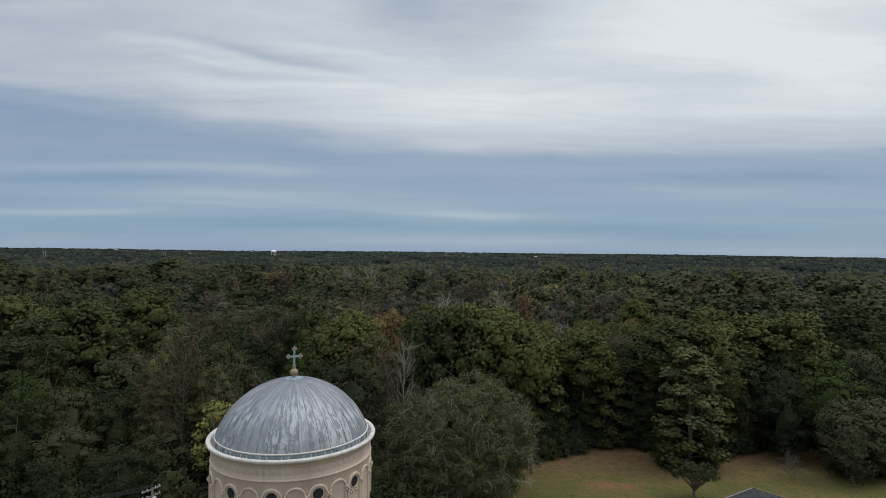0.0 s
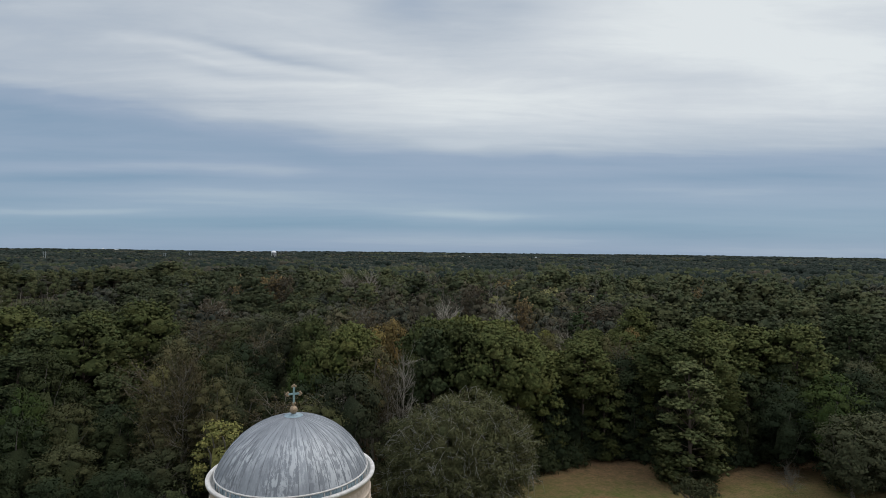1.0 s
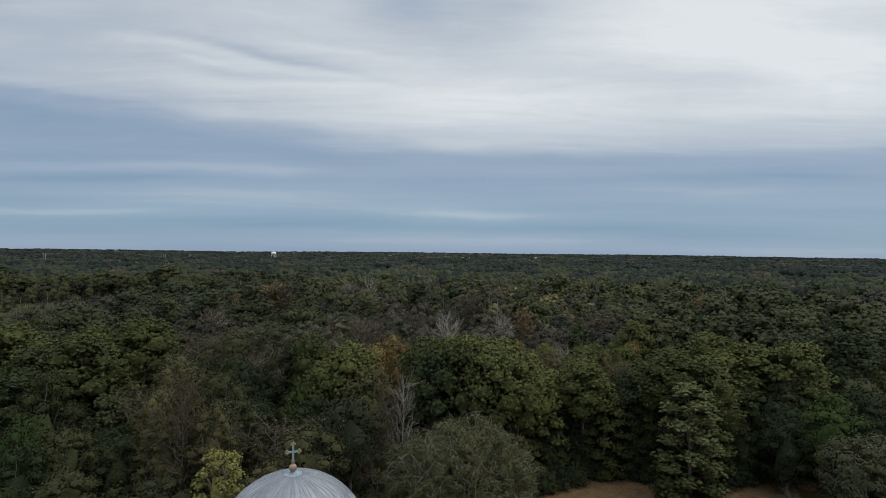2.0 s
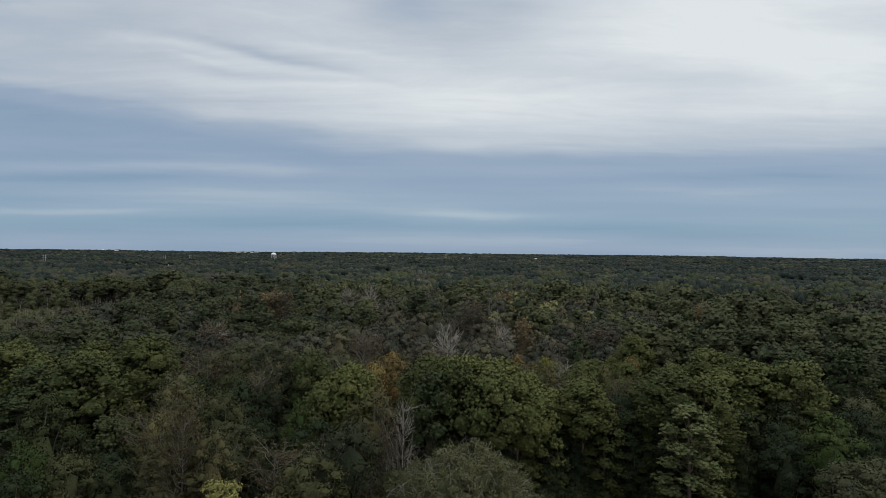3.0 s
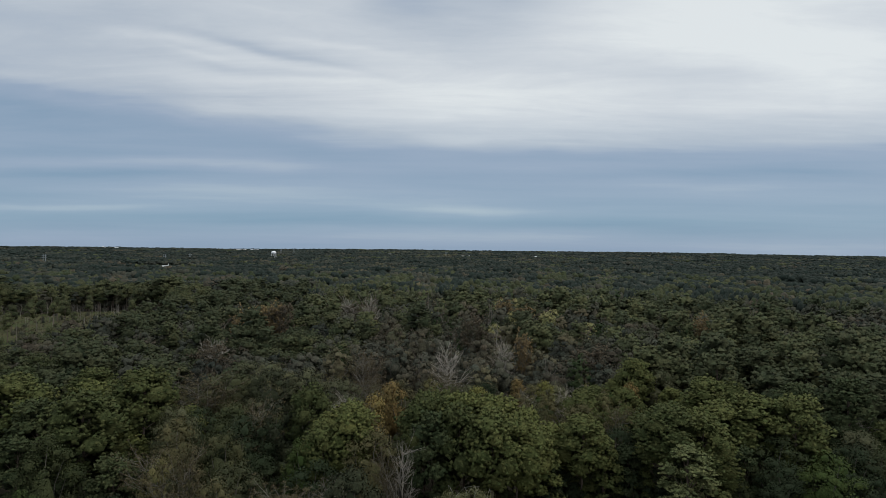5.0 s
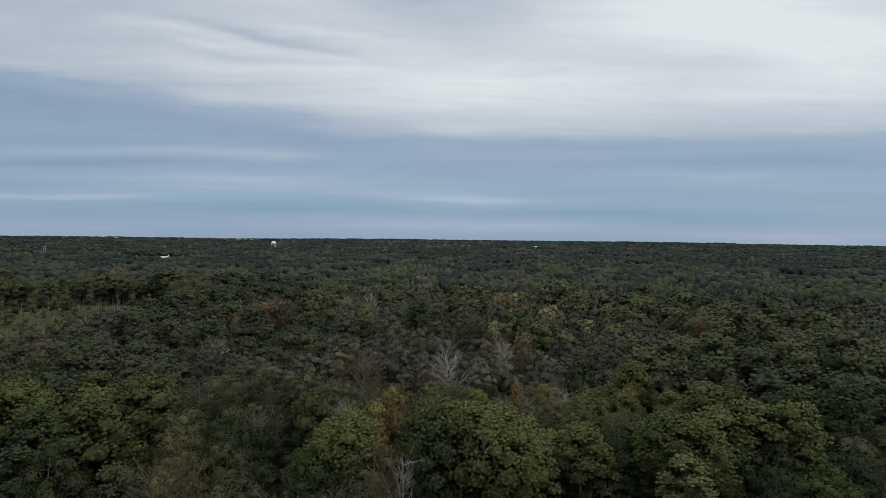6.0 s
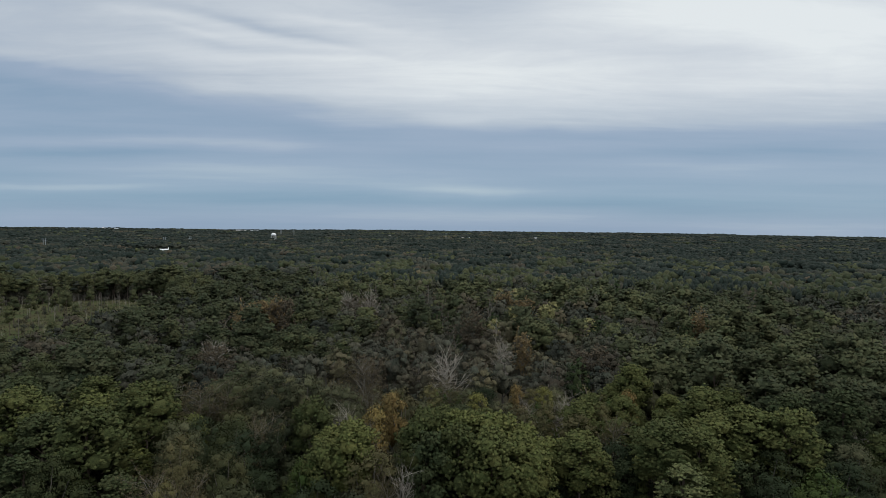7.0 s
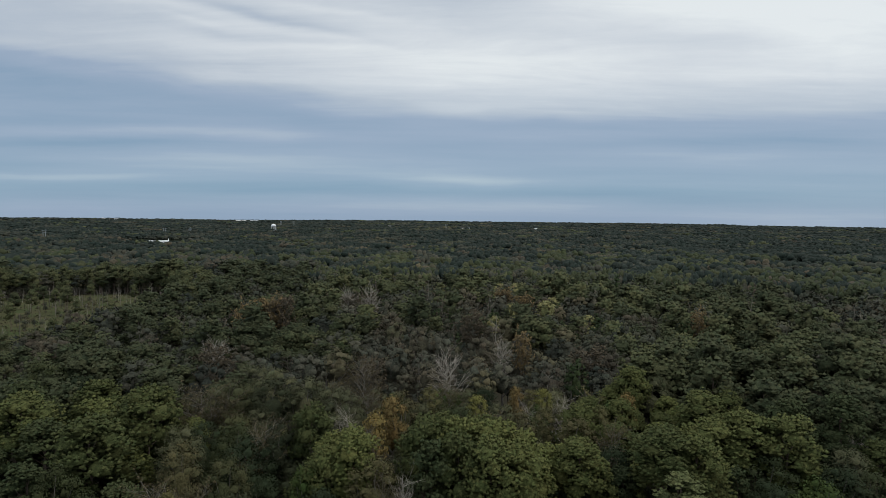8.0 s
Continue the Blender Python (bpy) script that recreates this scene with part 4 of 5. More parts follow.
def canopy(x, y):
    """How tall the stand is here: groups of trees rise and sink together."""
    return 1.0 + 0.22 * noise.fractal(Vector((x * 0.045, y * 0.045, 5.7)), 1.0, 2.0, 2) + 0.10 * noise.fractal(Vector((x * 0.012, y * 0.012, 2.2)), 1.0, 2.0, 2) - 0.28 * math.exp(-((x + 175) / 60) ** 2 - ((y - 215) / 45) ** 2)


step = 8.3
rows_ = int(120 / (step * 0.87))
for i in range(-2, rows_):
    for k in range(-28, 29):
        x = (k + 0.5 * (i % 2)) * step + free_rng.normal() * 1.1
        y = 60 + i * step * 0.87 + free_rng.normal() * 1.1
        r, pick, turn, size = free_rng.random(), int(free_rng.integers(0, 60)), free_rng.random() * 360, free_rng.random()
        d = math.hypot(x, y)
        if y < wood_edge(x) + 2.0 or d > NEAR_END or abs(math.atan2(x, y)) > SPREAD:
            continue
        if any((x - a) ** 2 + (y - b) ** 2 < c * c for a, b, c in SPECIAL):
            continue
        if (x - 3.5) ** 2 + (y - 77) ** 2 < 11.5 ** 2:
            continue
        if y > wood_edge(x) + 9 and free_rng.random() < (0.2 if x < -30 else 0.1):
            plant("bush", x, y, 1.0 + 0.5 * size, turn, pick, 1.2)
            continue
        key = kind_at(x, y, r)
        # western trees mostly swapped for dusky ones, shade as leaf colour
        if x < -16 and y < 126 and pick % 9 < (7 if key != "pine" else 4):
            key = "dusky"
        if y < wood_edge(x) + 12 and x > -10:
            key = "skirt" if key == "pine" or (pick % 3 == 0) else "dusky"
        # half the outer pines take the needles with shade in their colour
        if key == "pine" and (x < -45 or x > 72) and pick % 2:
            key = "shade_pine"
        low = 0.62 + 0.32 * smooth((y - wood_edge(x)) / 26) if x < -12 else 0.95
        s = (0.84 + 0.32 * size ** 1.5) * low * (0.86 if key in ("pine", "skirt", "shade_pine") else 1.0) * canopy(x, y)
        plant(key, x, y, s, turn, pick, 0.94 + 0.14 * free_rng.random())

# a close front of low-boughed trees along the lawn
for k in range(38):
    x = 7.0 + 2.0 * k + free_rng.normal() * 0.4
    y = wood_edge(x) + 3.4 + 1.6 * (k % 3) + free_rng.normal() * 0.4
    u, w = free_rng.random(), free_rng.random()
    if x < 62 or x > 79:
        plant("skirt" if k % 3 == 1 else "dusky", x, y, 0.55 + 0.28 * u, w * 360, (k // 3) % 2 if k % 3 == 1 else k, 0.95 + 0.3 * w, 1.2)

for k in range(12):
    plant("bush", 62.5 + 1.3 * k, 90.5 + 3.2 * ((k * 5) % 3) / 2, 0.62 + 0.2 * (k % 3), k * 77, k)

# bushes along the lawn
for k in range(120):
    x = 6.0 + 1.95 * (k // 3) + free_rng.normal() * 0.6
    y = wood_edge(x) + 0.3 + 1.9 * (k % 3) + abs(free_rng.normal()) * 0.6
    if x < 84:
        plant("bush", x, y, 0.55 + 0.4 * free_rng.random(), free_rng.random() * 360, k, 0.9 + 0.3 * free_rng.random(), 0.8)

for k in range(7):
    plant("bush", 41.4 + 4.2 * math.cos(k * 0.9), 96.0 + 1.4 * math.sin(k * 0.9), 0.55 + 0.08 * (k % 4), k * 61, k, sink=0.7)

for k in range(9):
    plant("bush", -9.5 + 1.1 * k + free_rng.normal() * 0.3, 66.0 + 1.6 * (k % 4) + (k % 2), 0.75 + 0.1 * (k % 3), k * 47, k, 1.1, 0.4)

# low growth under the western trees
for k in range(110):
    x, y = -72 + 60 * free_rng.random(), 57 + 40 * free_rng.random()
    u, w = free_rng.random(), free_rng.random()
    if abs(math.atan2(x, y)) < SPREAD + 0.03 and not (-36 < x < -28 and y < 66):
        plant("bush", x, y, 0.7 + 0.7 * u, w * 360, k, 0.8 + 0.5 * w)


# ---- the wood farther off, one mesh a kind
def to_z(turn):
    c, s = math.cos(turn), math.sin(turn)
    return np.array(((c, -s, 0), (s, c, 0), (0, 0, 1)))


def make_levels():
    """Coarser trees for the distance: kind, level -> variants of (wood, leaves)."""
    rng = np.random.default_rng(23)
    out = {}
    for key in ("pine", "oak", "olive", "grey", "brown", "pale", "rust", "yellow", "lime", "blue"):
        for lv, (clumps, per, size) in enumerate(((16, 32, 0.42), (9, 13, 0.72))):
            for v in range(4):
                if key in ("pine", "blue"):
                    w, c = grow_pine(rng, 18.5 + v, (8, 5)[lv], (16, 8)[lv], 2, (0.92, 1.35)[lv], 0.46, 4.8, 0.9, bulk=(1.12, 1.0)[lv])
                elif key in ("brown", "pale"):
                    w, c = grow_bare(rng, 17.0 + v, 3.6, (9, 6)[lv], (3, 2)[lv], (1, 0)[lv], 0 if key == "pale" else (9, 8)[lv], (0.36, 0.6)[lv], 0.3, (1.1, 1.5)[lv])
                else:
                    slim = key in ("rust", "yellow", "lime")
                    w, c = grow_broadleaf(rng, 15.0 + v, 3.2 if slim else 5.0, clumps, per, size, 0.26, 1 if lv < 1 else 0, 4 if lv == 0 else 2, 1.0, 0.58)
                out.setdefault((key, lv), []).append((w.arrays(), c.arrays() if c is not None else None, 0.0))
        if key in ("brown", "pale", "rust"):
            for v in range(2):
                w, c = grow_bare(rng, 17.5, 4.2, 22, 7, 4, {"pale": 0, "brown": 8, "rust": 9}[key], 0.34, 0.25, 1.5)
                out.setdefault((key, 3), []).append((w.arrays(), c.arrays() if c is not None else None, 0.0))
        # a patch of crowns, for the far distance: fuller ones first, then a finer carpet
        for lv, crowns, gap, body, sprays in ((2, 9, 3.15, 1, 4), (4, 14, 2.6, 0, 1)):
            for v in range(6):
                bag, own = Bag(), []
                for k in range(crowns):
                    a, r = k * GA, gap * math.sqrt(k + 0.3)
                    hgt = 10.2 + 5.2 * rng.random() + (1.2 if key in ("pine", "blue") else 0.0)
                    at = np.array((r * math.cos(a), r * math.sin(a), hgt)) + rng.normal(size=3) * (0.8, 0.8, 0) * gap / 3
                    wide = (2.3 + 1.2 * rng.random()) * gap / 3.15
                    bag.lump(rng, at, (wide, wide, 2.6 + rng.random()), body, core=at - (0, 0, 3), whole=0.6)
                    bag.leaves(rng, at, (wide * 1.1, wide * 1.1, 2.8), sprays, 1.3, 0.4, 0.8, core=at - (0, 0, 3), whole=0.9)
                    own += [rng.normal() * 0.24] * (len(BALL[body][0]) + sprays * 3)
                out.setdefault((key, lv), []).append((None, bag.arrays(), np.array(own)))
    return out


LEVELS = make_levels()
WOODS, STEMS = {}, {}
WORDS = {"pine": "dark green pines", "blue": "dark pines coloured blue-green for haze", "oak": "dark green hardwoods", "olive": "olive-brown hardwoods", "grey": "grey-green oaks", "brown": "half-bare brown trees",
         "pale": "leafless pale trees", "rust": "orange-brown autumn trees", "yellow": "yellow autumn trees", "lime": "bright green trees"}
BARK_OF = {"pine": "pine", "blue": "pine", "oak": "oak", "olive": "oak", "grey": "oak", "brown": "twig", "pale": "pale", "rust": "twig", "yellow": "twig", "lime": "oak"}


def sow(key, lv, x, y, scale, tall, turn, tint, pick):
    kinds = LEVELS[key, lv]
    w, c, own = kinds[pick % len(kinds)]
    z = to_z(turn)
    m = z * np.array((scale, scale, scale * tall))[:, None]
    at = np.array((x, y, level(x, y)))
    if w is not None and ((lv < 1 and math.hypot(x, y) < 215) or (lv < 2 and abs(x + 250) < 160) or lv == 3 or key in ("brown", "pale")):
        STEMS.setdefault(BARK_OF[key], Bag()).add(w[0] @ m.T + at, w[1], tint)
    if c is not None:
        WOODS.setdefault(key, Bag()).add(c[0] @ m.T + at, c[1], 0.0, c[2] @ z.T)
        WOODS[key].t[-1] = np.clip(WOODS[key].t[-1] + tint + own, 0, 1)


FAR_BARE = (("pale", 1.7, 171, 19.8, 1.35), ("brown", -72.8, 181, 18.8, 1.2), ("brown", 50.8, 191, 17.5, 1.6), ("pale", -47, 284, 24, 1.25), ("brown", -45.5, 287, 21, 1.1), ("pale", -36.5, 289, 24.5, 1.3), ("brown", -38, 294, 21, 1.1), ("brown", -75, 262, 23.0, 1.4), ("brown", 14, 246, 20, 1.3), ("pale", -77, 192, 18.5, 1.3), ("pale", 22, 205, 17, 1.0), ("brown", -22, 176, 17, 1.0))
FAR_COLOURED = (("olive", -35, 194, 18, 1.2), ("rust", -88, 255, 21, 0.9), ("rust", -90.5, 252, 18, 0.8), ("dark", -56, 262, 19, 1.3), ("dark", -52, 258, 17, 1.1), ("rust", -79, 260, 23.5, 1.25), ("rust", 114, 251, 20.8, 0.9), ("yellow", 68, 264, 20, 1.4), ("olive", 30, 250, 19, 1.2), ("yellow", 24, 262, 19, 1.1), ("olive", 52, 240, 18.5, 1.2), ("rust", 30, 212, 18, 0.9), ("yellow", 57, 316, 18, 1.6), ("yellow", 63, 322, 17, 1.3), ("yellow", 40, 395, 19, 1.7), ("yellow", 52, 400, 19, 1.7), ("rust", 38, 345, 18, 1.5), ("rust", 47, 330, 17, 1.3), ("olive", 24, 365, 19, 1.6))
FAR_SPECIAL = FAR_BARE + FAR_COLOURED      # kind, x, y, height, width
rng_far = np.random.default_rng(77)
d = NEAR_END + 2
while d < 4780:
    s = 7.8 if d < 260 else 7.8 * (d / 260) ** 0.45 if d < 500 else 17.5 * (d / 500) ** 0.35 if d < 950 else 17.5 * 1.9 ** 0.35 * 1.16 * (d / 950) ** 0.95
    count = int(2 * SPREAD * d / s)
    for k in range(count):
        a = -SPREAD + (k + rng_far.random() * 0.9) * 2 * SPREAD / count
        dd = d + rng_far.normal() * s * 0.28
        x, y = dd * math.sin(a), dd * math.cos(a)
        r, u, turn, tint, pick = rng_far.random(), rng_far.random(), rng_far.random() * 6.28, rng_far.random(), int(rng_far.integers(0, 4))
        if felled(x, y) or any((x - q[1]) ** 2 + ((y - q[2] + 4) * 0.7) ** 2 < 52 for q in FAR_SPECIAL):
            continue
        if rng_far.random() < (0.12 if d < 480 else 0.0):
            sow(("oak", "grey")[pick % 2], 0 if d < 290 else 1, x, y, 0.62 + 0.2 * u, 0.9, turn, tint * 0.5, pick)
            continue
        key = kind_at(x, y, r)
        lv = 0 if d < 290 else 1 if d < (560 if x < -110 else 450) else 2 if d < 1000 else 4
        # likelier with distance: pines take the leaf that holds painted haze
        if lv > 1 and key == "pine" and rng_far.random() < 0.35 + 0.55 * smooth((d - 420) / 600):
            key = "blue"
        if key in ("pale", "rust", "brown", "yellow", "lime") and (lv > 1 or x < -100):
            key = ("olive", "grey", "oak")[pick % 3]
        if lv > 1 and key in ("olive", "grey") and u < 0.6 * smooth((d - 500) / 500):
            key = "oak"
        # tint darkened for distance and both sides: crown shade and lens falloff as colour
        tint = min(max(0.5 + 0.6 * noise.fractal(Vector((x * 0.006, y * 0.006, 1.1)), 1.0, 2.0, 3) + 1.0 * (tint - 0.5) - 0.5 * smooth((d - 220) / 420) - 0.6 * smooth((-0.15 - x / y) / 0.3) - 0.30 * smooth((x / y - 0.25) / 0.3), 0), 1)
        if lv < 2:
            size = (0.86 + 0.34 * u ** 1.5) * canopy(x, y) * max(1.0, (s / 8.2)) ** 0.75
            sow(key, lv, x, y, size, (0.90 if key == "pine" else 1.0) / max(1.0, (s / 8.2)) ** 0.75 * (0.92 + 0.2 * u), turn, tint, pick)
        else:
            size = s / 15.5
            low_ = 0.30 if abs(x + 0.4985 * y) < 58 and 960 < y < 1195 else 1.0      # low growth before the white hall
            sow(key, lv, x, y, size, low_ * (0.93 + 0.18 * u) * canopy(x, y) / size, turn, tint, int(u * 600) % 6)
    d += s * 0.84
for key, x, y, top, size in FAR_SPECIAL:
    dark, key = key == "dark", "oak" if key == "dark" else key
    sow(key, 3 if (key, 3) in LEVELS else 0, x, y, size, top / (17.5 if (key, 3) in LEVELS else 15.5) / size, x, 0.0 if dark else 0.8, int(x) % 4)

# the felled stretch: spared pines, dead stems, scrub
for k in range(290):
    x, y = -250 + 84 * free_rng.normal() * 0.62, 330 + 112 * free_rng.normal() * 0.55
    if not felled(x, y):
        continue
    t = free_rng.random()
    if t < 0.20:
        sow("pine", 0, x, y, 0.48 + 0.2 * free_rng.random(), 1.2 + 0.25 * free_rng.random(), free_rng.random() * 6, free_rng.random(), k)
    elif t < 0.42:
        sow("pale", 0, x, y, 0.45, 1.15 * (0.8 + 0.4 * free_rng.random()), free_rng.random() * 6, 0.5, k)
    else:
        sow(("oak", "olive", "grey")[k % 3], 0, x, y, 0.2 + 0.14 * free_rng.random(), 1.0, free_rng.random() * 6, free_rng.random(), k)
for k in range(170):
    a = math.pi * (0.02 + 0.96 * free_rng.random())
    g = 1.0 + 0.07 * free_rng.random()
    sow(("oak", "grey", "olive", "pine")[k % 4], 0, -250 + 85 * g * math.cos(a), 328 + 120 * g * math.sin(a), 0.42 + 0.34 * free_rng.random(), 1.15, free_rng.random() * 6, 0.4 + 0.5 * free_rng.random(), k)
# the pines that close it at the back, and bleached stems left standing
for k in range(76):
    a = math.pi * (0.03 + 0.90 * (k + free_rng.random()) / 76)
    g = 1.0 + 0.10 * (k % 3) + 0.04 * free_rng.random()
    sow("pine", 0, -250 + 85 * g * math.cos(a), 328 + 120 * g * math.sin(a), 0.82 + 0.2 * free_rng.random(), 1.08, free_rng.random() * 6, 0.45 + 0.4 * free_rng.random(), k)
for k in range(34):
    x, y = -250 + 75 * (2 * free_rng.random() - 1), 345 + 85 * (2 * free_rng.random() - 1)
    if felled(x, y):
        high = 7 + 6 * free_rng.random()
        STEMS.setdefault("twig", Bag()).limb([(x, y, 0), (x + 0.2, y, high * 0.6), (x + free_rng.normal() * 0.5, y, high)], (0.2, 0.15, 0.05), 5)
scrub = Bag()
for k in range(4200):
    x, y = -250 + 84 * (2 * free_rng.random() - 1), 328 + 118 * (2 * free_rng.random() - 1)
    if felled(x, y):
        r = 0.5 + 0.9 * free_rng.random() ** 2
        scrub.leaves(free_rng, (x, y, level(x, y) + r * 0.3), (r, r, r * 0.5), 7, 0.5, 0.8, 0.3)
        scrub.t[-1][:] = free_rng.random()
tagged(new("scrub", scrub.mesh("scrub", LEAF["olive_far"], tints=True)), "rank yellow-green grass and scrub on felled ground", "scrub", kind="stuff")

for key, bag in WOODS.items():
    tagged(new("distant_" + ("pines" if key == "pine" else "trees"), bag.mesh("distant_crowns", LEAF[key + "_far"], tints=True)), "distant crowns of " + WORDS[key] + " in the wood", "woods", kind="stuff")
for key, bag in STEMS.items():
    tagged(new("distant_stems", bag.mesh("distant_stems", BARK[key], True)), "distant trunks and bare limbs of the wood", "woods", kind="stuff")


# ---------------------------------------------------------------- the great oak and the trees on the lawn
def build_great_oak():
    """A wide, drooping oak with silvery limbs showing through thin grey-green leaf."""
    rng = np.random.default_rng(3)
    base = (2.3, 77.5)
    ob = thing("live_oak", (*base, level(*base)), "huge spreading oak with silvery limbs and thin grey-green leaves", "tree")
    wood, crown = Bag(), Bag()
    wood.limb(curve(rng, (0, 0, -0.4), (0.2, 0.1, 3.2), 0.1, 4), (0.85, 0.7, 0.62, 0.6), 8)
    mid, half = np.array((0, 0, 6.0)), np.array((9.6, 9.4, 8.8))
    lobes = rng.normal(size=(9, 3))
    lobes /= np.linalg.norm(lobes, axis=1)[:, None]
    for i in range(96):
        zz = 1 - 1.32 * (i + 0.5) / 96
        a = i * GA
        s = math.sqrt(1 - zz * zz)
        d = np.array((s * math.cos(a), s * math.sin(a), zz))
        grow = 0.76 + 0.28 * float(np.max(lobes @ d)) ** 3 + 0.05 * rng.normal()
        e = mid + d * half * grow
        e[0] += 0.17 * (e[2] - 7.0)                     # it leans a little over the lawn
        if e[2] < 6.5:
            e[0] *= 0.84 if e[0] > 0 else 1.12
        e[2] = max(e[2], 1.8)
        if i % 3 == 0:
            m = np.array((0, 0, 3.0)) * 0.4 + e * 0.6 + (0, 0, 1.6)
            t = np.linspace(0, 1, 7)[:, None]
            path = (1 - t) ** 2 * np.array((0, 0, 2.9)) + 2 * t * (1 - t) * m + t * t * e + rng.normal(size=(7, 3)) * 0.18 * (t > 0)
            wood.limb(path, np.linspace(0.24, 0.05, 7), 5)
        crown.lump(rng, e - d * 2.5, (1.3, 1.3, 1.1), 1, core=mid, whole=0.9)
        for k in range(10):
            q = e + rng.normal(size=3) * (1.1, 1.1, 0.85) - d * 0.5 * rng.random()
            crown.leaves(rng, q, (1.0, 1.0, 0.8), 165, 0.15, 0.3, 0.3, core=mid, whole=0.9)
            # thin limbs that arch over the leaves and hang at their ends
            p = q - d * 1.3 + rng.normal(size=3) * 0.4
            side = np.cross(d, rng.normal(size=3))
            c = q + d * 0.45 + side * 0.8 + (0, 0, -0.3 - 0.6 * s)
            h = q + d * 0.8 + rng.normal(size=3) * 0.25
            if k % 3 == 0:
                wood.limb([p, (p + h) / 2 + rng.normal(size=3) * 0.2, h, (h + c) / 2 + rng.normal(size=3) * 0.12, c], (0.030, 0.026, 0.022, 0.017, 0.008), 3)
        # long silvery boughs that run out just under the leaf and droop
        for k in range(3):
            away = np.array((d[0], d[1], -0.15)) + rng.normal(size=3) * (0.45, 0.45, 0.2)
            at = e - d * 0.35 + rng.normal(size=3) * 0.5 - away * 1.0
            pts = [at]
            for j in range(8):
                away = away + rng.normal(size=3) * 0.34 + (0, 0, -0.14)
                out_ = (pts[-1] - mid) / half
                r = float(np.linalg.norm(out_))
                hold = (grow + 0.03 - r) * out_ / r * half * 0.5
                pts.append(pts[-1] + away / np.linalg.norm(away) * 0.4 + hold)
            wood.limb(pts, np.linspace(0.028, 0.010, 9), 3)
            for j in (3, 5, 6):
                tip = pts[j] + (pts[j] - pts[j - 1]) * 1.1 + rng.normal(size=3) * 0.4
                wood.limb([pts[j], (pts[j] + tip) / 2 + rng.normal(size=3) * 0.08, tip], (0.018, 0.014, 0.008), 3)
    new("trunk", wood.mesh("trunk", BARK["silvery"], True)).parent = ob
    new("crown", crown.mesh("crown", LEAF["silver"])).parent = ob


def build_lawn_trees():
    rng = np.random.default_rng(8)
    w, c = Bag(), Bag()
    w.limb(curve(rng, (0, 0, -0.3), (0.1, 0, 1.3), 0.05, 4), (0.24, 0.2, 0.18, 0.17), 7)
    for i in range(22):
        a = i * GA
        reach = 2.7 * (0.35 + 0.65 * rng.random())
        e = np.array((reach * math.cos(a), reach * math.sin(a), 4.1 + 0.7 * rng.random() - 0.2 * reach ** 2))
        w.limb(curve(rng, (0.1, 0, 1.0 + 0.03 * i), e, 0.15, 5), (0.11, 0.09, 0.07, 0.045, 0.02), 4)
        for k in range(6):
            q = e + rng.normal(size=3) * (0.5, 0.5, 0.3)
            c.lump(rng, q, (0.16, 0.16, 0.10), 0)
            c.leaves(rng, q, (0.50, 0.50, 0.30), 46, 0.16, 0.4, 0.3, core=(0, 0, 2.4), whole=0.9)
    x, y = 35.2, 79.5
    ob = add_tree("lawn_tree", w, c, "oak", "oak", "small crooked dark green tree alone on the lawn", "")
    ob.location = (x, y, level(x, y))
    w, c = grow_bare(np.random.default_rng(4), 2.9, 0.9, 12, 6, 3, 0, 0.1, 0.25, 0.5)
    x, y = 54.0, 88.0
    ob = add_tree("bare_sapling", w, None, "twig", "brown", "small leafless tree on the lawn", "")
    ob.location = (x, y, level(x, y))


# ---------------------------------------------------------------- the domed tower
TX, TY, RIM_Z = -9.08, 35.2, 24.3
FACE = math.atan2(-TX, -TY)            # from the tower towards the camera's post


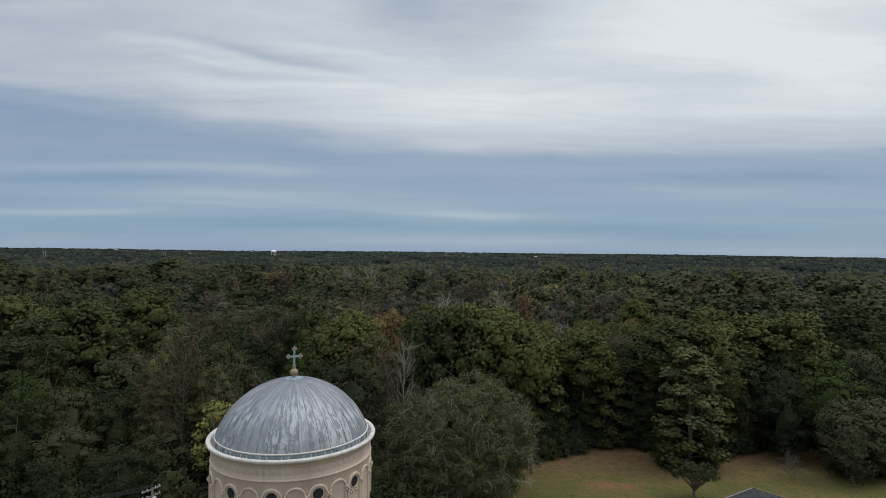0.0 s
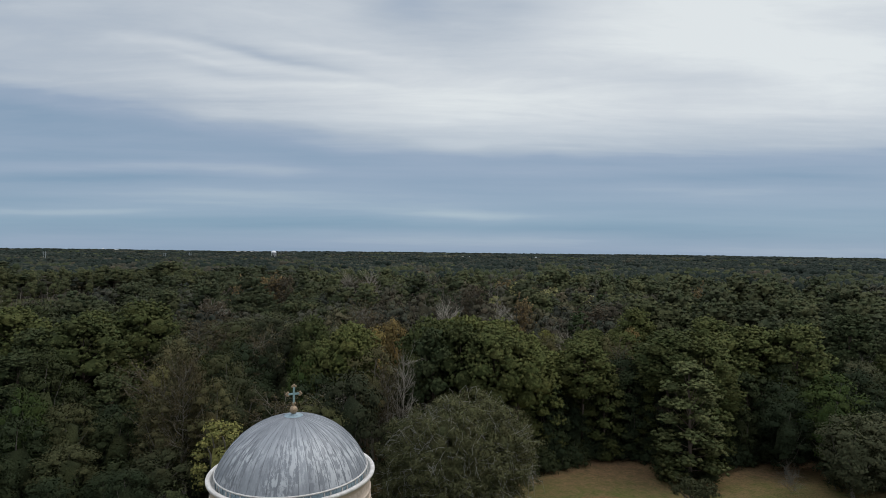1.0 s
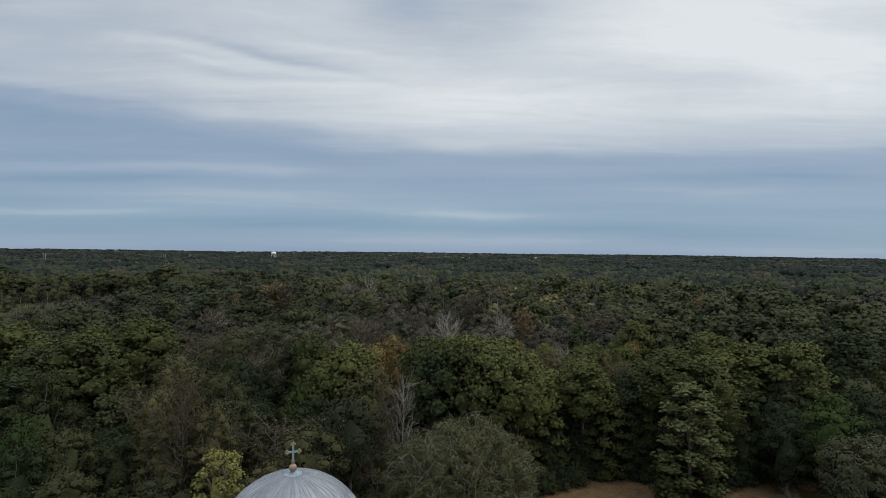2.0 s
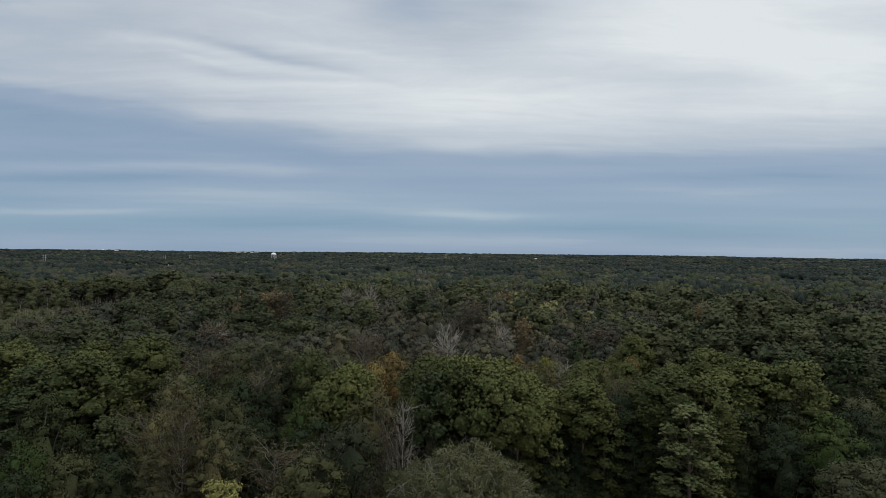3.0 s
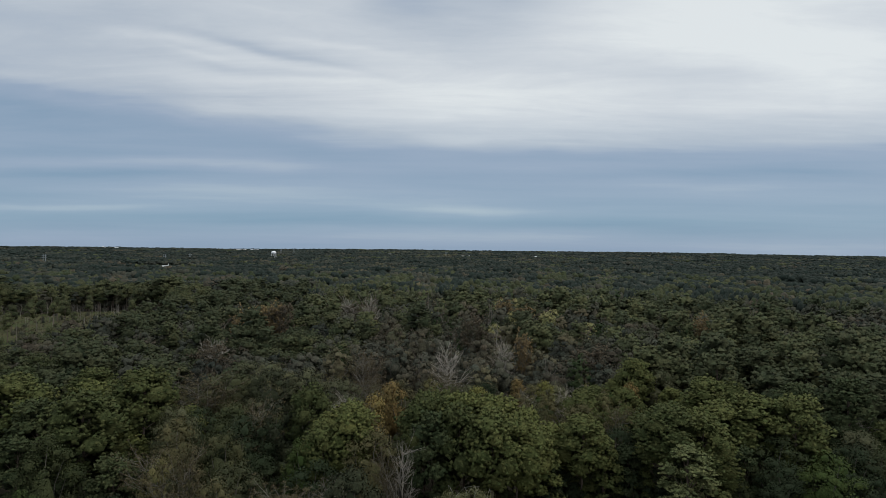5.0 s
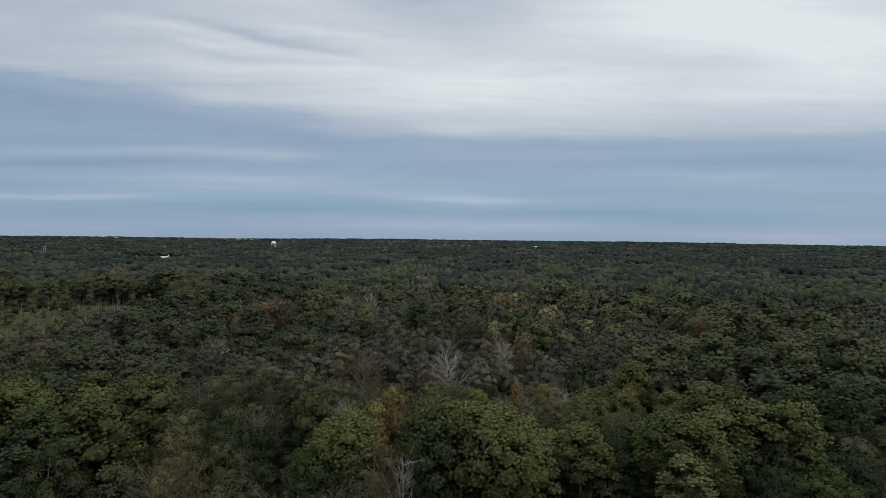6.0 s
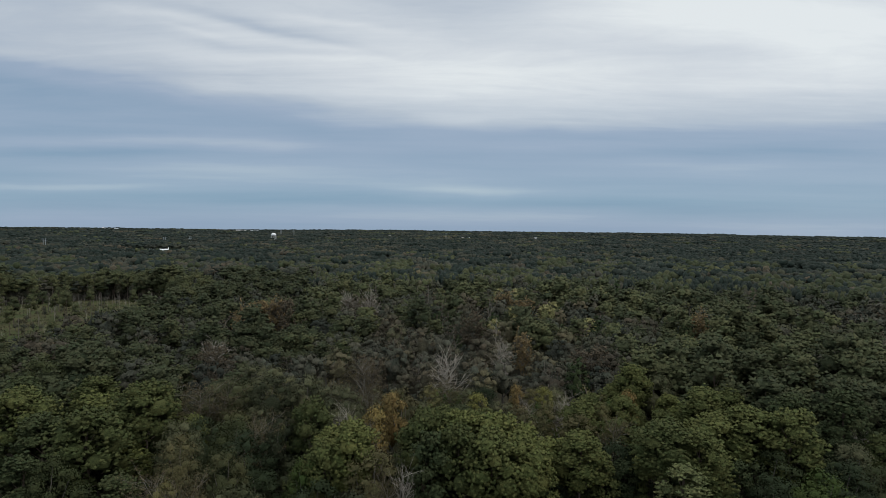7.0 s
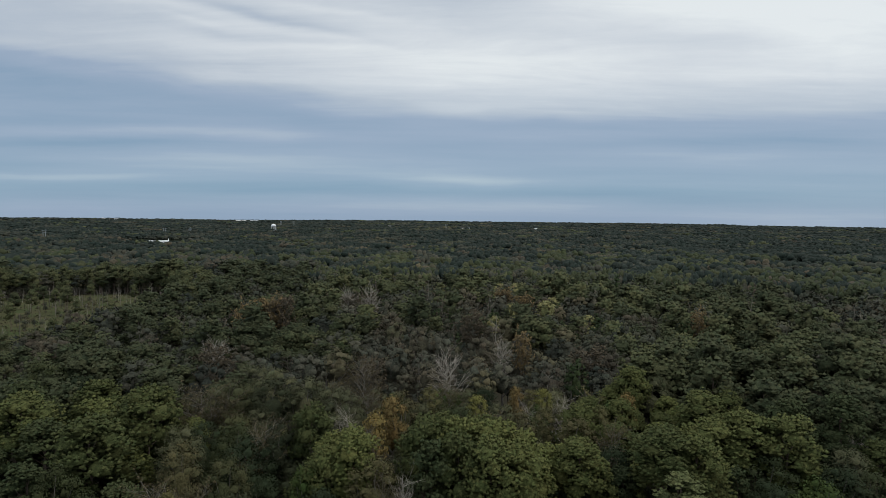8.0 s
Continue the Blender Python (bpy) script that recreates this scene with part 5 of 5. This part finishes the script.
def build_tower():
    base = level(TX, TY)
    tower = thing("domed_tower", (TX, TY, base), "round buff stone tower with a weathered grey metal dome and cross", "tower")
    lift = base

    def add(name, bm, mat, parent=tower, label=""):
        for v in bm.verts:
            v.co.z -= lift
        return part(name, bm, mat, parent, label)

    def at(phi, r, z):
        a = FACE - phi
        return Vector((r * math.sin(a), r * math.cos(a), z))

    # drum, with its mouldings turned in the profile
    R = 4.70
    prof = [(R, base - 0.3), (R, 21.2), (R, 23.06), (R + 0.03, 23.10), (R + 0.075, 23.13), (R + 0.075, 23.19), (R + 0.03, 23.22), (R + 0.02, 23.24), (R + 0.02, 23.93),
            (R + 0.05, 23.96), (R + 0.05, 24.0), (R + 0.10, 24.03), (R + 0.16, 24.10), (R + 0.17, 24.14), (R + 0.24, 24.16)]
    add("drum_wall", lathe(bmesh.new(), prof, 144), STONE)
    # cornice with a gutter behind it
    add("cornice", lathe(bmesh.new(), [(4.86, 24.12), (4.95, 24.15), (4.985, 24.19), (5.0, 24.25), (4.995, 24.30), (4.97, 24.335), (4.90, 24.345), (4.76, 24.33), (4.72, 24.29), (4.71, 24.02), (4.44, 24.0)], 144), RIM, tower, "pale stained cornice ring with a gutter behind")
    up = add("upstand", lathe(bmesh.new(), [(4.46, 24.0), (4.47, 24.42), (4.44, 24.46)], 144), UPSTAND, tower, "blue-green stained metal upstand")
    for k in range(72):
        bm = box(bmesh.new(), (-0.035, 4.46, 24.03), (0.035, 4.52, 24.40), Matrix.Rotation(2 * math.pi * (k + 0.35) / 72, 4, "Z"), 0.01)
        add("bracket", bm, RIM if k % 3 else UPSTAND, up)
    # dome: gores of sheet metal with standing seams
    cap_r = 4.80
    cz = 27.66 - cap_r
    dome = new("dome")
    dome.parent = tower
    dome.location = (0, 0, 24.5 - lift)
    bm = lathe(bmesh.new(), [(4.45, 24.44), (4.53, 24.46), (4.565, 24.50), (4.54, 24.545), (4.50, 24.55)], 144)
    bm.transform(Matrix.Translation((0, 0, -24.5)))
    part("rolled_edge", bm, RIM, dome, "whitened rolled edge of the dome")
    a0 = math.asin(4.5 / cap_r)
    N = 48
    for k in range(N):
        bm = bmesh.new()
        w = math.pi / N - 0.0035
        rows_ = []
        for i in range(10):
            el = a0 + (0.11 - a0) * i / 9
            r, z = cap_r * math.sin(el), cz + cap_r * math.cos(el) - 24.5
            rows_.append([bm.verts.new(((r + 0.012 * (1 - (j - 1) ** 2)) * math.sin(2 * math.pi * k / N + (j - 1) * w), (r + 0.012 * (1 - (j - 1) ** 2)) * math.cos(2 * math.pi * k / N + (j - 1) * w), z)) for j in range(3)])
        for p, q in zip(rows_, rows_[1:]):
            for j in range(2):
                bm.faces.new((p[j], p[j + 1], q[j + 1], q[j])).smooth = True
        bmesh.ops.recalc_face_normals(bm, faces=bm.faces)
        part("roof_panel", bm, ZINC, dome)
    for k in range(N):
        th = 2 * math.pi * (k + 0.5) / N
        bm = bmesh.new()
        prev = None
        for i in range(10):
            el = a0 + (0.11 - a0) * i / 9
            h = 0.022 * (0.4 + 0.6 * math.sin(el))
            ring = []
            for dr, dw in ((-0.02, -0.022), (h, -0.012), (h, 0.012), (-0.02, 0.022)):
                r = (cap_r + dr) * math.sin(el)
                z = cz + (cap_r + dr) * math.cos(el) - 24.5
                ring.append(bm.verts.new((r * math.sin(th) + dw * math.cos(th), r * math.cos(th) - dw * math.sin(th), z)))
            if prev:
                for j in range(3):
                    bm.faces.new((prev[j], prev[j + 1], ring[j + 1], ring[j]))
            prev = ring
        bmesh.ops.recalc_face_normals(bm, faces=bm.faces)
        part("standing_seam", bm, SEAM, dome)
    bm = lathe(bmesh.new(), [(0.57, cz + cap_r * math.cos(0.118) - 24.5 + 0.012), (0.55, 3.155), (0.36, 3.18), (0.16, 3.23), (0.12, 3.27), (0.0, 3.27)], 48)
    part("crown_plate", bm, UPSTAND, dome, "blue-grey plate at the dome's crown")
    # ball and cross
    cross = new("cross")
    cross.parent = tower
    cross.location = (0, 0, 27.72 - lift)
    cross.rotation_euler = (0, 0, math.pi - FACE + radians(8))
    ball = [(0.0, -0.02), (0.10, -0.02), (0.12, 0.02), (0.09, 0.05)] + [(0.245 * math.sin(t), 0.27 - 0.245 * math.cos(t)) for t in np.linspace(0.38, 2.8, 14)] + [(0.085, 0.53), (0.10, 0.56), (0.07, 0.60), (0.0, 0.60)]
    part("ball", lathe(bmesh.new(), ball, 32), GILT, cross, "tarnished gilt ball")
    bm = bmesh.new()
    box(bm, (-0.058, -0.035, 0.58), (0.058, 0.035, 1.66), None, 0.012)
    part("upright", bm, COPPER, cross, "green copper upright")
    bm = bmesh.new()
    box(bm, (-0.33, -0.033, 1.18), (0.33, 0.033, 1.30), None, 0.012)
    part("crossbar", bm, COPPER, cross, "green copper crossbar")
    for cx, czz in ((-0.36, 1.24), (0.36, 1.24), (0.0, 1.70)):
        bm = bmesh.new()
        out = Vector((cx, 0, czz - 1.24)).normalized()
        side = Vector((out.z, 0, -out.x))
        for o in (out * 0.075, side * 0.085, side * -0.085):
            lobe = bmesh.ops.create_uvsphere(bm, u_segments=12, v_segments=8, radius=0.082)
            for v in lobe["verts"]:
                v.co = Vector((v.co.x, v.co.y * 0.55, v.co.z)) + Vector((cx, 0, czz)) + o
        part("trefoil", bm, GILT, cross, "gilt trefoil end")
    bm = bmesh.new()
    lathe(bm, [(0.012, 1.78), (0.008, 1.95), (0.0, 2.02)], 8)
    part("spike", bm, GILT, cross)
    for k in range(6):
        bm = bmesh.new()
        leafy = bmesh.ops.create_uvsphere(bm, u_segments=8, v_segments=6, radius=0.05)
        for v in leafy["verts"]:
            v.co = Matrix.Rotation(k * math.pi / 3, 4, "Z") @ (Vector((v.co.x * 0.8, v.co.y * 0.6, v.co.z * 1.7)) + Vector((0.085, 0, 0.66)))
        part("acanthus_leaf", bm, GILT, cross)

    # carved squares of the frieze
    for k in range(72):
        phi = 2 * math.pi * (k + 0.5) / 72
        m = Matrix.Rotation(-(FACE - phi), 4, "Z")
        bm = bmesh.new()
        made = bmesh.ops.create_cone(bm, segments=8, radius1=0.13, radius2=0.10, depth=0.02, cap_ends=True)
        for v in made["verts"]:
            v.co = m @ (Matrix.Rotation(-math.pi / 2, 4, "X") @ v.co + Vector((0, R + 0.026, 23.62)))
        box(bm, (-0.17, R + 0.005, 23.45), (0.17, R + 0.026, 23.79), m, 0.008)
        add("frieze_block", bm, CARVED)

    # arcade: arches with round windows alternate with blind arches
    def arch(phi, r_out, r_in, z, proud, r_wall):
        bm = bmesh.new()
        sec = ((r_in, 0.0), (r_in, proud * 0.7), (r_in + 0.03, proud), (r_out - 0.03, proud), (r_out, proud * 0.55), (r_out, 0.0))
        prev = None
        stops = [(-1.0, 0)] + [(math.pi * i / 16, 1) for i in range(17)] + [(-2.0, 0)]
        for t, kind in stops:
            ring = []
            for r, h in sec:
                if kind:
                    s, u = -r * math.cos(t), r * math.sin(t)
                else:
                    s, u = (-r if t == -1.0 else r), -1.7
                ring.append(bm.verts.new(at(phi + s / r_wall, r_wall + h - 0.004, z + u)))
            if prev:
                for j in range(len(sec) - 1):
                    bm.faces.new((prev[j], prev[j + 1], ring[j + 1], ring[j]))
            prev = ring
        bmesh.ops.recalc_face_normals(bm, faces=bm.faces)
        return bm

    def disc(phi, r, z, h, r_wall, n=20):
        bm = bmesh.new()
        c = bm.verts.new(at(phi, r_wall + h, z))
        ring = [bm.verts.new(at(phi + r * math.cos(2 * math.pi * i / n) / r_wall, r_wall + h, z + r * math.sin(2 * math.pi * i / n))) for i in range(n)]
        for i in range(n):
            bm.faces.new((c, ring[i], ring[(i + 1) % n]))
        return bm

    def hoop(phi, r1, r2, z, h, r_wall, n=24):
        bm = bmesh.new()
        prof_ = ((r1, 0.0), (r1, h), ((r1 + r2) / 2, h * 1.25), (r2, h * 0.6), (r2, 0.0))
        rings = [[bm.verts.new(at(phi + r * math.cos(2 * math.pi * i / n) / r_wall, r_wall + q - 0.003, z + r * math.sin(2 * math.pi * i / n))) for r, q in prof_] for i in range(n)]
        for i in range(n):
            p, q = rings[i], rings[(i + 1) % n]
            for j in range(len(prof_) - 1):
                bm.faces.new((p[j], p[j + 1], q[j + 1], q[j]))
        bmesh.ops.recalc_face_normals(bm, faces=bm.faces)
        return bm

    off = radians(1.6)
    for k in range(12):
        phi = radians(15 + 30 * k) + off
        w = new("round_window")
        w.parent = tower
        w.location = (0, 0, 0)
        add("arch_moulding", arch(phi, 0.59, 0.44, 22.20, 0.10, R), STONE, w)
        add("inner_arch", arch(phi, 0.43, 0.385, 22.20, 0.055, R), STONE, w)
        add("oculus_ring", hoop(phi, 0.305, 0.375, 22.26, 0.045, R), CARVED, w)
        add("glass_pane", disc(phi, 0.307, 22.26, 0.004, R), GLASS, w, "dark leaded glass")
        bm = bmesh.new()
        for j in range(4):
            m = Matrix.Rotation(-(FACE - phi), 4, "Z") @ Matrix.Translation((0, R + 0.012, 22.26)) @ Matrix.Rotation(j * math.pi / 4, 4, "Y")
            box(bm, (-0.30, -0.006, -0.006), (0.30, 0.006, 0.006), m)
        add("wheel_tracery", bm, WIRE, w, "thin dark metal wheel tracery")
        for sgn in (-1, 1):
            bm = bmesh.new()
            m = Matrix.Rotation(-(FACE - phi - sgn * 0.215 / R), 4, "Z") @ Matrix.Translation((0, R + 0.02, 21.78))
            for q in range(3):
                lobe = bmesh.ops.create_uvsphere(bm, u_segments=8, v_segments=6, radius=0.085)
                for v in lobe["verts"]:
                    v.co = m @ (Vector((v.co.x, v.co.y * 0.7, v.co.z)) + Vector((0.09 * math.cos(q * 2.1 + 1.57), 0, 0.09 * math.sin(q * 2.1 + 1.57))))
            add("trefoil_carving", bm, CARVED, w)
        phi += radians(15)
        b = new("blind_arch")
        b.parent = tower
        add("arch_moulding", arch(phi, 0.58, 0.47, 22.20, 0.085, R), STONE, b)
        add("inner_moulding", arch(phi, 0.46, 0.41, 22.20, 0.03, R), STONE, b)
        for s in (-1, 1):
            p = phi + s * radians(7.6)
            m = Matrix.Rotation(-(FACE - p), 4, "Z") @ Matrix.Translation((0, R + 0.08, 22.16))
            bm = bmesh.new()
            for q in range(5):
                lobe = bmesh.ops.create_uvsphere(bm, u_segments=8, v_segments=6, radius=0.07 + 0.02 * (q % 2))
                o = Vector((0.07 * math.cos(q * 2.4), 0.03 * (q % 3), 0.055 * (q - 2)))
                for v in lobe["verts"]:
                    v.co = m @ (v.co + o)
            add("corbel_carving", bm, CARVED, b)


build_great_oak()
build_lawn_trees()
build_tower()

# ---------------------------------------------------------------- the house roof and the utility pole
def build_house():
    x, y = 36.1, 66.0
    z0 = level(x, y)
    house = thing("house", (x, y, z0), "low brick house with a dark shingled hip roof", "house")
    top, eave, rx, ry = 8.75 - z0, 6.4 - z0, 6.2, 6.5
    bm = bmesh.new()
    n = 4
    corner = [(8.0, -0.6), (0.4, -ry), (-7.6, -1.0), (-0.4, 3.2)]
    c = bm.verts.new((0, 0, top))
    r1 = [bm.verts.new((p, q, eave)) for p, q in corner]
    r2 = [bm.verts.new((p, q, eave - 0.22)) for p, q in corner]
    for i in range(n):
        bm.faces.new((c, r1[i], r1[(i + 1) % n]))
        bm.faces.new((r1[i], r2[i], r2[(i + 1) % n], r1[(i + 1) % n]))
    bm.faces.new(r2)
    bmesh.ops.recalc_face_normals(bm, faces=bm.faces)
    roof = part("roof", bm, SLATE, house, "dark grey shingled hip roof")
    for i, (p, q) in enumerate(corner):
        bm = bmesh.new()
        a, b = Vector((0, 0, top)), Vector((p, q, eave))
        d = (b - a)
        m = Matrix.Translation(a) @ d.to_track_quat("X", "Z").to_matrix().to_4x4()
        box(bm, (-0.1, -0.07, -0.02), (d.length, 0.07, 0.04), m, 0.02)
        part("hip_cap", bm, (CLAYTILE, SLATE, GREYWOOD, SLATE)[i], roof, ("rust-coloured hip cap", "dark hip cap", "pale weathered hip cap", "dark hip cap")[i])
    for i in range(n):
        p, q = Vector((*corner[i], 0)) * 0.92, Vector((*corner[(i + 1) % n], 0)) * 0.92
        d = q - p
        bm = bmesh.new()
        box(bm, (0, -0.1, 0), (d.length, 0.1, eave - 0.2), Matrix.Translation(p) @ d.to_track_quat("X", "Z").to_matrix().to_4x4())
        part("wall", bm, BRICK, house)


def build_pole():
    x, y = -31.7, 63.0
    z0 = level(x, y)
    high = 9.2 - z0
    pole = thing("utility_pole", (x, y, z0), "grey weathered wooden utility pole with crossarms", "utility pole")
    bag = Bag()
    bag.limb([(0, 0, -0.5), (0.02, 0, high * 0.5), (0, 0, high)], (0.17, 0.15, 0.12), 10)
    new("shaft", bag.mesh("shaft", GREYWOOD, True)).parent = pole
    turn = Matrix.Rotation(radians(62), 4, "Z")
    for k, z in enumerate((high - 0.25, high - 1.0)):
        arm = part("crossarm", box(bmesh.new(), (-1.15, 0.1, z - 0.07), (1.15, 0.24, z + 0.07), turn, 0.015), GREYWOOD, pole)
        for s in (-1.0, -0.5, 0.5, 1.0):
            bm = lathe(bmesh.new(), [(0.0, 0.0), (0.05, 0.0), (0.06, 0.05), (0.035, 0.08), (0.055, 0.12), (0.03, 0.17), (0.0, 0.18)], 10)
            bm.transform(turn @ Matrix.Translation((s, 0.17, z + 0.07)))
            part("insulator", bm, RIM, arm)
    bm = lathe(bmesh.new(), [(0.0, 0.0), (0.2, 0.0), (0.22, 0.05), (0.22, 0.75), (0.18, 0.82), (0.0, 0.85)], 16)
    bm.transform(turn @ Matrix.Translation((0, -0.36, high - 1.75)))
    part("transformer", bm, STEEL, pole, "grey steel transformer can")
    for k, s in enumerate((-1.0, -0.5, 0.5, 1.0)):
        p = Vector((x, y, z0)) + turn @ Vector((s, 0.17, high))
        q = p + Vector((-46, -14, -0.6))
        pts = [p + (q - p) * t + Vector((0, 0, -1.6 * math.sin(math.pi * t))) for t in np.linspace(0, 1, 12)]
        bag = Bag()
        bag.limb([tuple(v) for v in pts], [0.012] * 12, 4)
        tagged(new("power_line", bag.mesh("power_line", WIRE)), "thin dark sagging power line from the pole", "power line", "power lines")


# ---------------------------------------------------------------- far landmarks
def build_water_tower():
    x, y = -535.0, 1805.0
    z0 = level(x, y)
    high = 36.0 - z0
    wt = thing("water_tower", (x, y, z0), "white water tower with a wide tank on legs", "water tower")
    bm = lathe(bmesh.new(), [(0.0, high), (3.0, high - 0.5), (6.0, high - 2.0), (7.8, high - 4.2), (8.2, high - 6.0), (7.8, high - 7.8), (6.2, high - 9.2), (3.0, high - 10.2), (0.0, high - 10.5)], 32)
    part("tank", bm, WHITE, wt)
    for k in range(6):
        a = k * math.pi / 3
        bag = Bag()
        bag.limb([(8.6 * math.cos(a), 8.6 * math.sin(a), -0.5), (7.6 * math.cos(a), 7.6 * math.sin(a), high - 6)], (0.55, 0.5), 8)
        new("leg", bag.mesh("leg", WHITE, True)).parent = wt
    part("riser", lathe(bmesh.new(), [(1.0, -0.5), (1.0, high - 11)], 16), WHITE, wt)


def shed(name, x, y, turn, long, deep, high, roof_h, label, roof_mat, wall_mat):
    """A plain low building: walls, gable roof, a row of windows."""
    z0 = level(x, y)
    b = thing(name, (x, y, z0), label, "building", "far buildings")
    b.rotation_euler = (0, 0, radians(turn))
    part("wall", box(bmesh.new(), (-long / 2, -deep / 2, -0.5), (long / 2, deep / 2, high)), wall_mat, b)
    bm = bmesh.new()
    v = [bm.verts.new(p) for p in ((-long / 2 - 0.6, -deep / 2 - 0.6, high), (long / 2 + 0.6, -deep / 2 - 0.6, high), (long / 2 + 0.6, deep / 2 + 0.6, high), (-long / 2 - 0.6, deep / 2 + 0.6, high), (-long / 2 - 0.6, 0, high + roof_h), (long / 2 + 0.6, 0, high + roof_h))]
    for f in ((0, 1, 5, 4), (2, 3, 4, 5), (1, 2, 5), (3, 0, 4), (3, 2, 1, 0)):
        bm.faces.new([v[i] for i in f])
    part("roof", bm, roof_mat, b)
    n = max(2, int(long / 5))
    for k in range(n):
        cx = -long / 2 + long * (k + 0.5) / n
        part("window", box(bmesh.new(), (cx - 0.8, -deep / 2 - 0.06, high * 0.4), (cx + 0.8, -deep / 2 + 0.1, high * 0.8)), GLASS, b)
    return b


def build_far():
    hall = shed("white_hall", -581.0, 1165.0, 26, 40, 11, 7.6, 1.6, "long low white building among the pines", WHITE, WHITE)
    part("steeple", lathe(bmesh.new(), [(1.3, 0.0), (1.3, 9.0), (0.9, 10.2), (0.0, 14.0)], 8), WHITE, hall).location = (19, 0, 0)
    rng = np.random.default_rng(31)
    for px, d, long, high, mat in ((190, 3700, 30, 17, RIM), (207, 3700, 24, 17, STEEL), (183, 3720, 8, 21, RIM), (425, 3800, 80, 17, RIM), (450, 3800, 60, 17, STEEL), (405, 3800, 36, 17, STEEL),
                                   (820, 2350, 12, 15, GREYWOOD), (829, 2380, 10, 15, STEEL), (884, 2350, 12, 15, GREYWOOD), (912, 2300, 14, 15, GREYWOOD), (948, 2350, 10, 16, STEEL), (966, 2380, 12, 15, GREYWOOD), (690, 2600, 12, 15.5, GREYWOOD)):
        x = (px - 784) / 1010 * d
        shed("far_building", x, d, float(rng.normal() * 12 - math.degrees(math.atan2(x, d))), long, 18, high, 3, "pale distant building standing out above the treetops", mat, mat)
    for px, d, high in ((79, 1110, 30.5), (292, 1500, 27.0), (337, 1500, 29), (790, 2300, 36), (520, 2500, 40), (498, 2600, 38)):
        x = (px - 784) / 1010 * d
        z0 = level(x, d)
        pyl = thing("power_pylon", (x, d, z0), "slender grey twin-pole power pylon above the woods", "pylon", "power pylons")
        for s in (-2.2, 2.2):
            bag = Bag()
            bag.limb([(s, 0, -0.5), (s, 0, high - z0)], (0.45, 0.32), 8)
            new("pole", bag.mesh("pole", STEEL, True)).parent = pyl
        for z in (high - z0 - 2.0, high - z0 - 6.0):
            part("crossarm", box(bmesh.new(), (-5.0, -0.15, z - 0.18), (5.0, 0.15, z + 0.18)), STEEL, pyl)


build_house()
build_pole()
build_water_tower()
build_far()
# library trees that no spot asked for are taken away again
for ob in [o for kinds in LIB.values() for o in kinds if o.name not in USED]:
    for c in (*ob.children, ob):
        bpy.data.objects.remove(c)
